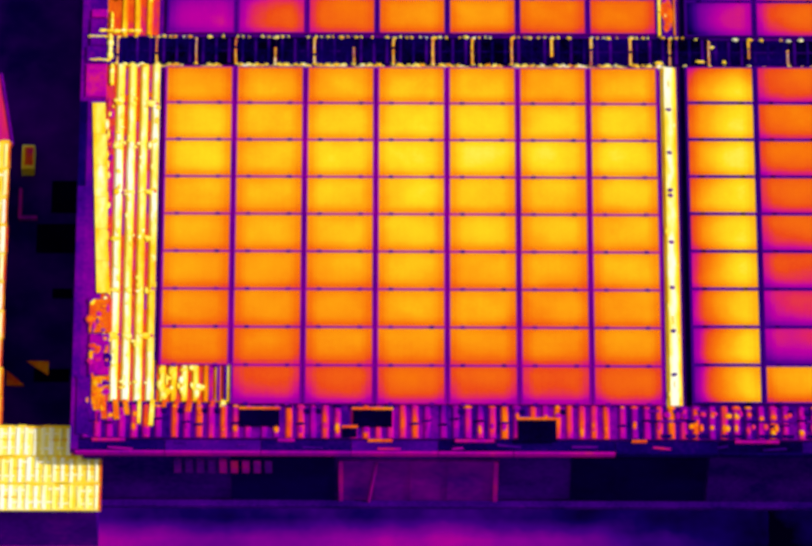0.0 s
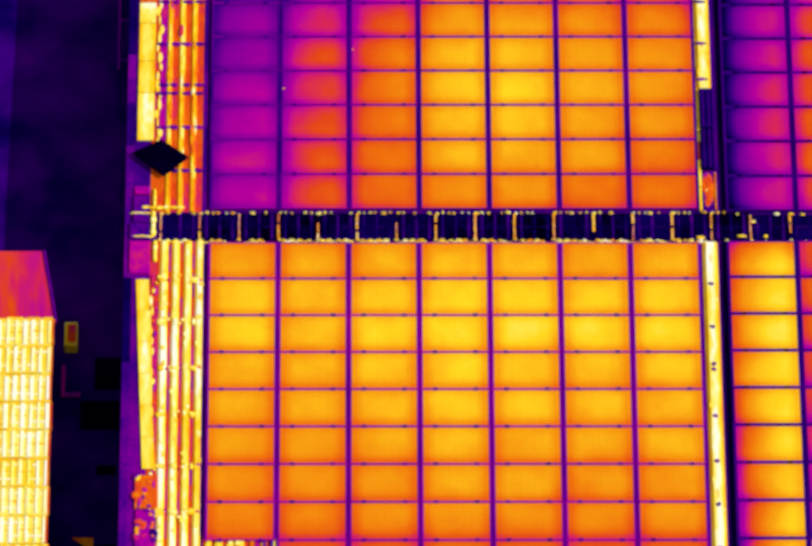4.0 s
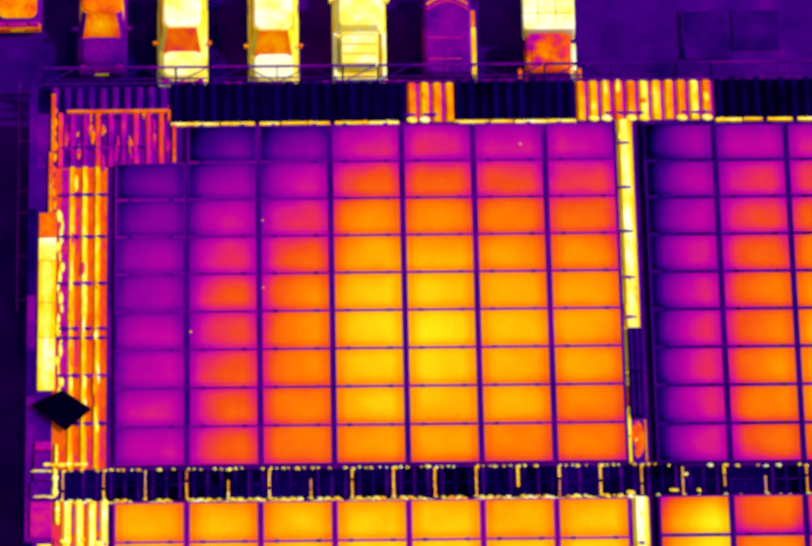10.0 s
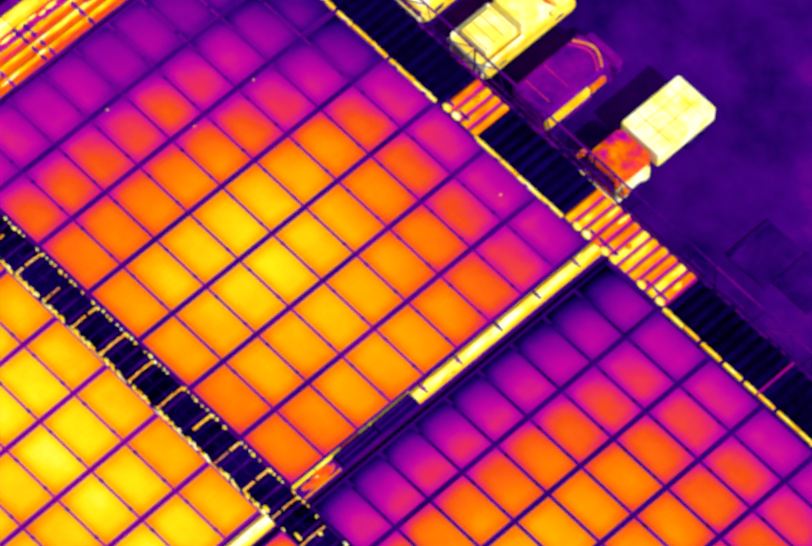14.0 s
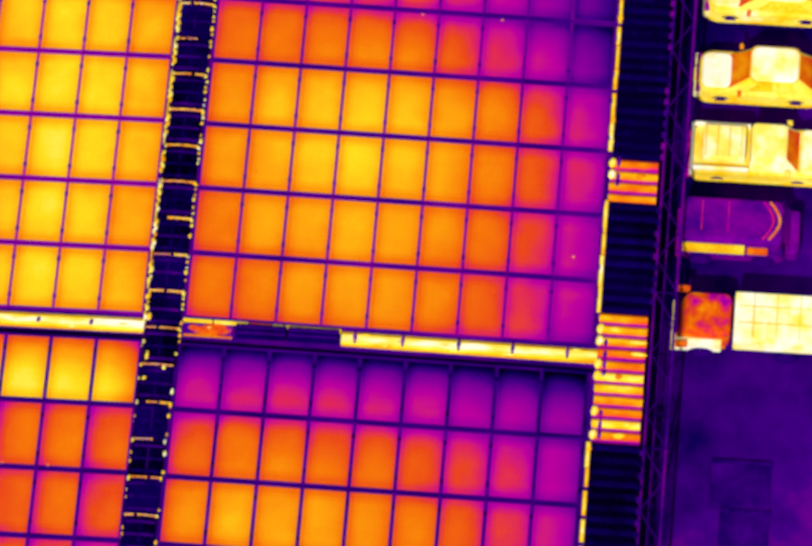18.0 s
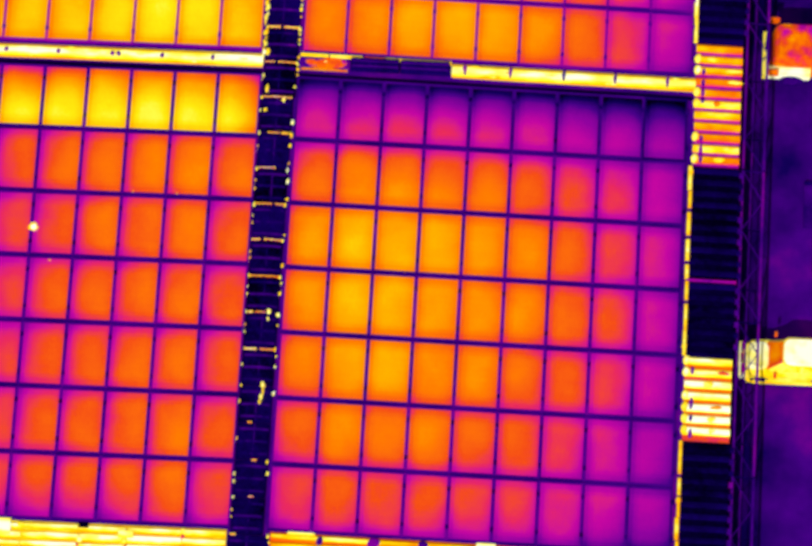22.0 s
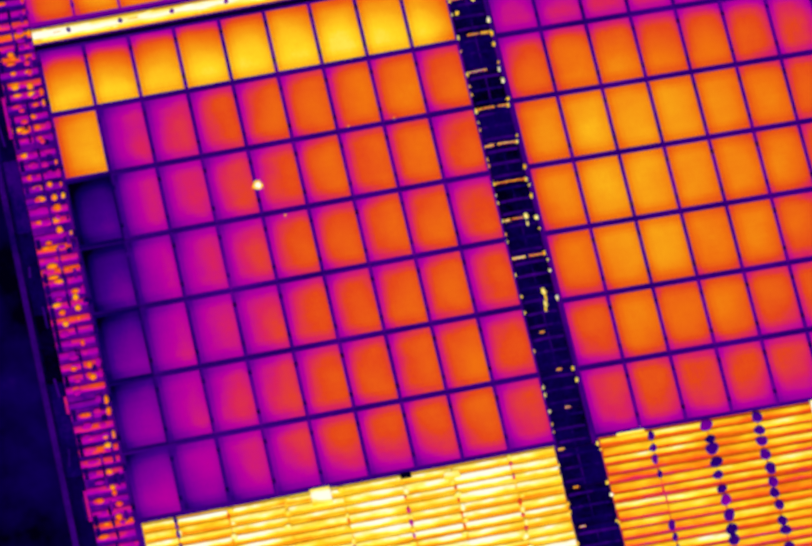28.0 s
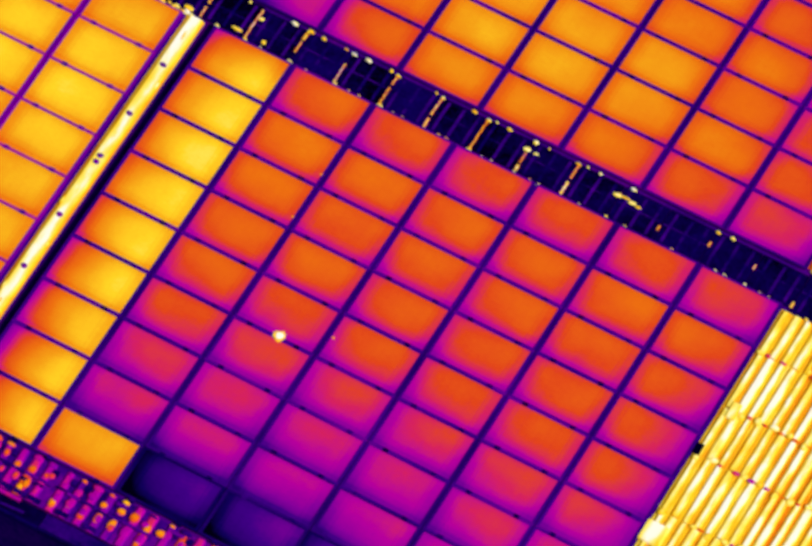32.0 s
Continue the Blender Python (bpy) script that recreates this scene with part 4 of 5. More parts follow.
def solar_panel(x, y, level, lean_e, lean_n, dome, label, group):
    """One framed panel that lies with the roof's fall, its clamps at the edge away from the ridge."""
    sgn = 1 if y > 0 else -1
    ob = holder("solar_panel", x, y, top(y), label, "solar panel", group)
    ob.rotation_euler = (-sgn * math.atan(SLOPE), 0, 0)
    for name, me, px, py in (("frame", FRAME_MESH, 0, 0), ("glass", GLASS_MESH, 0, 0), ("clamp", CLAMP_MESH, -PX * 0.29, sgn * ROW / 2), ("clamp", CLAMP_MESH, PX * 0.29, sgn * ROW / 2)):
        o = new(name, me)
        o.parent, o.location = ob, (px, py, 0)
        if name == "clamp" and x < 0:
            o.data = WARM_CLAMP_MESH
        if name == "frame" and x < 0 and y < 0:
            o.data = HOT_FRAME_MESH
        if name == "frame" and x > 0:
            o.data = COOL_FRAME_MESH if level > 0.43 else COLD_FRAME_MESH if level > 0.31 else DEEP_FRAME_MESH
        if name == "glass":
            o.color = (level, 0.5 + lean_e, 0.5 + lean_n, dome)
    return ob


def words(t):
    if t > 0.8:
        return "framed solar panel, hot yellow in false colour"
    if t > 0.62:
        return "framed solar panel, warm orange in false colour"
    if t > 0.46:
        return "framed solar panel, reddish orange in false colour"
    if t > 0.26:
        return "framed solar panel, cool magenta in false colour"
    return "framed solar panel, cold dark blue in false colour"


def blend(values, shift, i, r, weak):
    """The heat of a panel from its column's level and its row's loss."""
    return values[i] + shift[r] * (weak + (1 - weak) * (values[i] - min(values)) / (max(values) - min(values)))


ARRAYS = (
    # name, west edge, first edge, side, levels by column, losses by row, weakest loss, missing
    ("south-west", -0.32 - 7 * COL, -0.558, -1, (0.775, 0.765, 0.785, 0.815, 0.805, 0.79, 0.80), (-0.035, 0.025, 0.03, 0.0, -0.015, -0.045, -0.075, -0.105, -0.22), 1.0, ((0, 8),)),
    ("north-west", -0.305 - 7 * COL, 0.493, 1, (0.355, 0.505, 0.63, 0.79, 0.805, 0.755, 0.71), (-0.105, -0.045, -0.01, 0.01, -0.01, -0.06, -0.14, -0.235, -0.355), 0.3, ((0, 8),)),
    ("south-east", 0.337, -0.509, -1, (0.79, 0.60, 0.572, 0.555, 0.555, 0.565, 0.53), (-0.02, 0.035, 0.015, -0.005, -0.025, -0.075, -0.125, -0.19, -0.33), 0.9, ()),
    ("north-east", 0.362, 0.429, 1, (0.405, 0.62, 0.715, 0.71, 0.675, 0.61, 0.53), (-0.045, 0.028, 0.032, 0.005, -0.03, -0.07, -0.13, -0.195, -0.295), 0.4, ()),
)
spot = None
for name, x0, y0, sgn, cols, rows_, weak, gone in ARRAYS:
    for i in range(7):
        for r in range(9):
            if (i, r) in gone:
                continue
            x, y = x0 + (i + 0.5) * COL, y0 + sgn * (r + 0.5) * ROW
            def level(p, q):
                p, q = max(0, min(6, p)), max(0, min(8, q))
                lv = blend(cols, rows_, p, q, weak)
                if name == "north-west" and p < 3:
                    lv += (0.03, 0.03, 0.02)[p] * max(0, 3 - q) - (0.016, 0.028, 0.026)[p] * max(0, q - 4)
                if name == "south-east" and p > 1 and q == 8:
                    lv = 0.06 + 0.045 * p
                return lv

            # the heat runs on smoothly from panel to panel
            le = (level(i + 1, r) - level(i - 1, r)) / (2 if i in (0, 6) else 4)
            ln = sgn * (level(i, r + 1) - level(i, r - 1)) / (2 if r in (0, 8) else 4)
            le, ln = max(-0.06, min(0.095, le)), max(-0.08, min(0.08, ln))
            t = level(i, r) + random.uniform(-0.012, 0.012)
            dome = {"south-west": 0.25, "north-west": 0.2, "south-east": 0.18, "north-east": 0.3}[name]
            if name == "south-west":
                ln += 0.012
            if name == "north-west" and i < 2:
                le, ln = (0.045, 0.08)[i], min(ln, -0.03)
            if name == "north-east" and i == 0:
                le = 0.19
            if name == "south-east" and i > 0 and r < 8:
                ln = max(ln, 0.0) + 0.05
                le += 0.025
            if name == "south-east" and i == 0:
                le, ln, dome = 0.12 + 0.03 * max(0, r - 3), -0.01, 0.25
                t = 0.815 - 0.022 * max(0, r - 3) - (0.05 if r == 0 else 0)
                if r == 0:
                    ln = -0.1
            if i == 6 and name.endswith("east"):
                le = -0.06
            if name == "south-east" and i == 1:
                le = 0.02
            if name == "south-east" and r == 8 and i > 0:
                dome, le, ln = 0.15, 0.075, 0.07
            if name == "south-east" and (i, r) == (1, 8):
                t, le, ln = 0.72, 0.02, 0.09
            ob = solar_panel(x, y, max(0.03, t), le, ln, dome, words(t), name + " solar array")
            if name == "south-east" and abs(x - 4.91) < COL / 2 and abs(y + 6.09) < ROW / 2:
                spot = ob
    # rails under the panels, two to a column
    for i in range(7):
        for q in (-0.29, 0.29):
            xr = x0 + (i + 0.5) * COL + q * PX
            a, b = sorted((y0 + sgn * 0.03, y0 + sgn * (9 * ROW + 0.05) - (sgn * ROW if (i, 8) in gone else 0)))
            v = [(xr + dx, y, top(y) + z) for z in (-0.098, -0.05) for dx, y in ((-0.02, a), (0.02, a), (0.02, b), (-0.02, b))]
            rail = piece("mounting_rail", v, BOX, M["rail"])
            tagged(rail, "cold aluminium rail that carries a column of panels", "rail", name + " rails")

# one cell of a panel is far hotter than the rest
bm = bmesh.new()
bmesh.ops.create_cone(bm, cap_ends=True, segments=14, radius1=0.085, radius2=0.06, depth=0.012)
for v in bm.verts:
    v.co.x *= 1.0 + 0.12 * math.sin(5 * v.co.y * 9)
hot = part("hot_cell", bm, M["paint_hot"], spot, "white-hot spot on the glass")
hot.location = (4.91 - spot.location.x, -6.09 - spot.location.y, 0.006)
# a wider yellow disc paints the glow round the hot cell
bm = bmesh.new()
bmesh.ops.create_cone(bm, cap_ends=True, segments=16, radius1=0.125, radius2=0.11, depth=0.006)
for v in bm.verts:
    v.co.y *= 1.0 + 0.2 * math.sin(30 * v.co.x)
halo = part("warm_rim", bm, M["flashing"], spot)
halo.location = (4.90 - spot.location.x, -6.1 - spot.location.y, 0.001)

# a few cells that are just a little warmer than the rest
WARM = ((-3.84, 4.45), (-9.22, 7.74), (-9.19, 5.71), (-10.98, 4.41), (-4.42, 1.89), (-6.95, 0.75), (-2.7, 10.0), (5.81, -5.6), (3.82, -3.61), (3.9, -2.48))
for ob in [o for o in bpy.data.objects if o.name.startswith("solar_panel")]:
    for x, y in WARM:
        dx, dy = x - ob.location.x, y - ob.location.y
        if abs(dx) < COL / 2 and abs(dy) < ROW / 2:
            bm = bmesh.new()
            bmesh.ops.create_cone(bm, cap_ends=True, segments=10, radius1=0.034, radius2=0.02, depth=0.008)
            cell = part("warm_cell", bm, M["warm_cell"], ob)
            cell.location = (max(-0.8, min(0.8, dx)), max(-0.5, min(0.5, dy)), 0.0)

# dark cable tray on the bare strip
tray = holder("cable_tray", -0.12, 3.0, top(3.0), "cold dark covered cable tray beside the panels", "cable tray")
for y0, y1 in ((1.78, 3.05), (3.07, 4.36)):
    block("cover", -0.24, 0.12, y0, y1, -0.10, 0.02, M["navy"], tray, taper=0.015)
    for x in (-0.14, 0.01):
        block("cover_rib", x - 0.02, x + 0.02, y0 + 0.03, y1 - 0.03, 0.02, 0.035, M["dim"], tray)

# kite-shaped cowl of polished metal at the west verge
cowl = holder("roof_cowl", -14.02, 2.1, top(2.1), "black polished kite-shaped cowl on the roof's edge", "roof vent")
bm = bmesh.new()
pts = [(-0.78, 0.16), (-0.02, 0.60), (0.70, 0.02), (0.06, -0.60)]
lo = [bm.verts.new((x, y, 0.06)) for x, y in pts]
hi = [bm.verts.new((x * 0.93, y * 0.93, 0.11)) for x, y in pts]
tip = bm.verts.new((0.0, 0.04, 0.16))
bm.faces.new(lo[::-1])
for i in range(4):
    j = (i + 1) % 4
    bm.faces.new((lo[i], lo[j], hi[j], hi[i]))
    bm.faces.new((hi[i], hi[j], tip))
part("hood", bm, M["black"], cowl)
part("neck", tube((0, 0, -0.1), (0, 0, 0.07), 0.22, 16), M["navy"], cowl)
for dx, dy in ((-0.12, 0.1), (0.12, 0.1), (0, -0.15)):
    part("stay", tube((dx * 2, dy * 2, -0.1), (dx, dy, 0.08), 0.015, 6), M["navy"], cowl)


# ---- guard rails at the edges: lattice of tubes ----
def guardrail(x0, x1, y, z, label):
    ob = holder("lattice_walkway", (x0 + x1) / 2, y, z, label, "guardrail", "edge lattices")
    o = ob.location
    for dy, dz, r in ((-0.12, 0.02, 0.03), (0.42, -0.05, 0.035), (0.10, -0.1, 0.02)):
        part("rail", tube((x0 - o.x, dy, dz), (x1 - o.x, dy, dz), r), M["cool"], ob)
    n = max(2, int((x1 - x0) / 0.75))
    step = (x1 - x0) / n
    for i in range(n):
        xa, xb = x0 + i * step - o.x, x0 + (i + 1) * step - o.x
        if i % 2:
            xa, xb = xb, xa
        part("brace", tube((xa, -0.12, 0.0), (xb, 0.42, -0.05), 0.016, 6), M["dim"], ob)
        part("brace", tube((xa, -0.12, 0.0), (xa, 0.42, -0.05), 0.013, 6), M["navy"], ob)
        if i % 3 == 0:
            part("post", tube((xa, 0.42, -0.05), (xa, 0.42, GROUND - o.z), 0.03, 6), M["navy"], ob)
    return ob


for i in range(9):
    guardrail(-14.6 + i * 4.2, -14.6 + (i + 1) * 4.2 - 0.06, 12.2, -0.42, "cold tubular lattice along the north eave")
for y0, y1 in ((5.4, 8.6), (8.65, 12.3)):
    ob = holder("side_rail", -15.2, (y0 + y1) / 2, -0.6, "thin cold tubular rail beside the verge", "guardrail", "edge lattices")
    part("rail", tube((0, y0 - ob.location.y, 0), (0, y1 - ob.location.y, 0), 0.025), M["fascia"], ob)
    for k in range(3):
        yy = y0 + 0.3 + k * (y1 - y0 - 0.6) / 2 - ob.location.y
        part("bracket", tube((0, yy, 0), (0.4, yy - 0.08, 0.15), 0.018, 6), M["fascia"], ob)
        part("post", tube((0, yy, 0), (0, yy, GROUND + 0.6), 0.02, 6), M["navy"], ob)

# ---- low shed in the west, its sheets white hot ----
shed = holder("shed", 0, 0, 0, "low shed with a white-hot ribbed metal roof", "shed")
SZ = -1.2
for x0, x1, y0, y1 in ((-21.0, -16.72, -10.8, -2.15), (-21.0, -14.9, -11.7, -10.8), (-21.0, -14.2, -13.3, -11.7)):
    block("wall", x0, x1 - 0.1, y0 + 0.1, y1 - 0.1, GROUND, SZ - 0.08, M["wall"], shed)
    n = max(1, round((y1 - y0) / 0.87))
    h = (y1 - y0) / n
    for i in range(n):
        a, b = y0 + i * h, y0 + (i + 1) * h - 0.03
        ex = 0.05 * random.uniform(-1, 0.5) if n > 3 else 0
        sheet = block("roof_sheet", x0, x1 + ex, a, b, SZ - 0.06, SZ, M["shed"], shed)
        x = x1 + ex
        while x > max(x0, x1 - 4.0):
            l = random.uniform(0.15, 0.5)
            q = random.uniform(-0.025, 0.025)
            block("sheet_lap", x - l, x, b - 0.05 + q, b + 0.01 + q, SZ + 0.002, SZ + 0.022, M["shed_lap"], sheet)
            x -= l + random.choice((0.0, 0.0, 0.1))
        x = x1 - 0.11
        while x > max(x0, x1 - 4.0):
            d, w = random.uniform(-0.015, 0.015), random.uniform(0.04, 0.065)
            block("sheet_rib", x + d - w, x + d + w, a + random.uniform(0.0, 0.05), b - random.uniform(0.0, 0.08), SZ, SZ + 0.035, M["shed_rib"], sheet, taper=0.03)
            x -= 0.21
        for q in (0.25, 0.5, 0.75):
            x = x1 + ex - random.uniform(0.05, 0.4)
            while x > max(x0, x1 - 4.0):
                l = random.uniform(0.1, 0.5)
                yy = a + (b - a) * q + random.uniform(-0.03, 0.03)
                block("sheet_lap", x - l, x, yy - 0.022, yy + 0.022, SZ + 0.002, SZ + 0.03, M["shed_rib" if q != 0.5 else "shed_lap"], sheet)
                x -= l + random.uniform(0.05, 0.3)
        block("edge_trim", x1 + ex - 0.03, x1 + ex + 0.03, a, b, SZ - 0.07, SZ + 0.015, M["orange"], sheet, taper=0.01)
canopy = holder("canopy", -17.4, -1.2, -1.5, "sloping purple canopy against the shed", "canopy")
v = [(-3.2, -0.93, -0.05), (0.72, -0.93, -0.05), (0.36, 1.3, -0.05), (-3.2, 1.3, -0.05), (-3.2, -0.93, 0.05), (0.72, -0.93, 0.05), (0.36, 1.3, 0.05), (-3.2, 1.3, 0.05)]
piece("sheet", v, BOX, M["canopy"], canopy)
part("gutter", tube((-3.2, -0.9, 0.05), (0.72, -0.9, 0.05), 0.05), M["blob"], canopy)
part("edge", tube((0.72, -0.93, 0.06), (0.36, 1.3, 0.06), 0.04), M["fascia"], canopy)
for x, y in ((0.5, 0.5), (-1.5, 0.5)):
    part("post", tube((x, y, -0.05), (x, y, GROUND + 1.5), 0.05), M["navy"], canopy)

# ---- clutter in the west yard ----
crate = holder("crate", -16.35, -1.6, GROUND, "warm orange crate on the yard", "crate")
part("body", rounded(-0.18, 0.16, -0.36, 0.4, 0.0, 0.4, 0.05), M["flashing"], crate)
part("lid", rounded(-0.1, 0.12, -0.26, 0.3, 0.4, 0.44, 0.02), M["orange"], crate)
frame_l = holder("angle_frame", -16.35, -2.9, GROUND, "purple L-shaped metal frame lying on the yard", "frame")
block("long_arm", -16.58, -16.5, -3.35, -2.4, GROUND, GROUND + 0.12, M["magenta"], frame_l)
block("short_arm", -16.5, -16.1, -3.35, -3.25, GROUND, GROUND + 0.12, M["magenta"], frame_l)
for x, y, k in ((-15.95, -7.85, 0.27), (-16.5, -8.2, 0.22)):
    sheet = holder("sheet_scrap", x, y, GROUND, "small warm triangular sheet on the ground", "sheet", "scrap sheets")
    bm = bmesh.new()
    tri = [(-k, k * 0.6), (k, k * 0.6), (k, -k)] if k > 0.25 else [(-k, k), (k, -k), (-k, -k)]
    a = [bm.verts.new((px, py, 0.0)) for px, py in tri]
    b = [bm.verts.new((px, py, 0.05)) for px, py in tri]
    bm.faces.new(a[::-1]), bm.faces.new(b)
    for i in range(3):
        bm.faces.new((a[i], a[(i + 1) % 3], b[(i + 1) % 3], b[i]))
    part("plate", bm, M["orange"], sheet)
# thin black sheets for dark patches of the yard
for x, y, w, h in ((-15.4, -2.6, 0.7, 1.0), (-15.6, -3.9, 1.0, 0.9), (-15.4, -5.6, 0.5, 0.3), (-15.6, -8.1, 0.9, 0.4)):
    mat_ = holder("black_sheet", x, y, GROUND, "thin black sheet on the ground", "mat", "yard mats")
    part("sheet", rounded(-w / 2, w / 2, -h / 2, h / 2, 0.0, 0.03, 0.01), M["black"], mat_)

# ---- slab in the north-east yard ----
for x, y, w, h, lab in ((2.25, 14.5, 1.25, 1.5, "cold dark slab on the parking yard"), (3.5, 14.65, 1.15, 1.25, "thin dark slab on the parking yard")):
    pad = holder("concrete_slab", x, y, YARD, lab, "slab", "yard slabs")
    part("slab", rounded(-w / 2, w / 2, -h / 2, h / 2, 0.0, 0.05, 0.02), M["pad"], pad)
    part("kerb", rounded(-w / 2 - 0.06, -w / 2 + 0.04, -h / 2, h / 2 + 0.03, 0.0, 0.09, 0.02), M["navy"], pad)


# ---- parked vehicles on the yard's north side, sized and placed for the camera's view ----
def wheels(ob, w, l, r=0.27, axles=(0.2, 0.8)):
    for fy_ in axles:
        for sx in (-1, 1):
            bm = tube((sx * (w / 2 - 0.16), (fy_ - 0.5) * l, r), (sx * (w / 2 - 0.01), (fy_ - 0.5) * l, r), r, 16)
            tyre = part("tyre", bm, M["tyre"], ob)
            part("rim", tube((sx * (w / 2 - 0.02), (fy_ - 0.5) * l, r), (sx * (w / 2 + 0.005), (fy_ - 0.5) * l, r), r * 0.6, 12), M["dim"], tyre)


def low(ob, k=0.8):
    """Flattens a vehicle by k so that it fits the camera's view."""
    for c in ob.children_recursive:
        c.data.transform(Matrix.Diagonal((1, 1, k, 1)))
    return ob


def slab(x0, x1, ya, za, yb, zb, thick):
    """A tilted sheet from (ya, za) to (yb, zb)."""
    bm = bmesh.new()
    v = [bm.verts.new(p) for p in ((x0, ya, za), (x1, ya, za), (x1, yb, zb), (x0, yb, zb))]
    u = [bm.verts.new((p.co.x, p.co.y, p.co.z - thick)) for p in v]
    bm.faces.new(v), bm.faces.new(u[::-1])
    for i in range(4):
        bm.faces.new((v[i], u[i], u[(i + 1) % 4], v[(i + 1) % 4]))
    return bm


def soft_box(x0, x1, y0, y1, z0, z1, rv, rh, cut_x=0.0, cut_s=0.0, cut_n=0.0):
    """A box with wide rounded corners in plan and softer top edges; its top is drawn in."""
    bm = bmesh.new()
    bmesh.ops.create_cube(bm, size=1)
    for v in bm.verts:
        up, e, n_ = v.co.z > 0, v.co.x > 0, v.co.y > 0
        v.co = ((x1 - (cut_x if up else 0)) if e else (x0 + (cut_x if up else 0)), (y1 - (cut_n if up else 0)) if n_ else (y0 + (cut_s if up else 0)), z1 if up else z0)
    upright = [e for e in bm.edges if (e.verts[0].co.z > (z0 + z1) / 2) != (e.verts[1].co.z > (z0 + z1) / 2)]
    bmesh.ops.bevel(bm, geom=upright, offset=rv, segments=4, affect="EDGES", profile=0.5)
    rim = [e for e in bm.edges if all(abs(v.co.z - z1) < 1e-4 for v in e.verts)]
    bmesh.ops.bevel(bm, geom=rim, offset=rh, segments=2, affect="EDGES", profile=0.5)
    return bm


def pane(a, b, c, d, u0, u1, v0, v1, out):
    """A thin window on the sloping face a, b (foot), c, d (head), from u0 to u1 along it and v0 to v1 up it."""
    a, b, c, d = (Vector(p) for p in (a, b, c, d))
    n = (b - a).cross(d - a).normalized() * out
    def at(u, v):
        return (a.lerp(b, u)).lerp(d.lerp(c, u), v)
    q = [at(u0, v0), at(u1, v0), at(u1 - 0.04, v1), at(u0 + 0.04, v1)]
    bm = bmesh.new()
    lo = [bm.verts.new(p + n * 0.2) for p in q]
    hi = [bm.verts.new(p + n) for p in q]
    bm.faces.new(lo[::-1]), bm.faces.new(hi)
    for i in range(4):
        bm.faces.new((lo[i], lo[(i + 1) % 4], hi[(i + 1) % 4], hi[i]))
    return bm


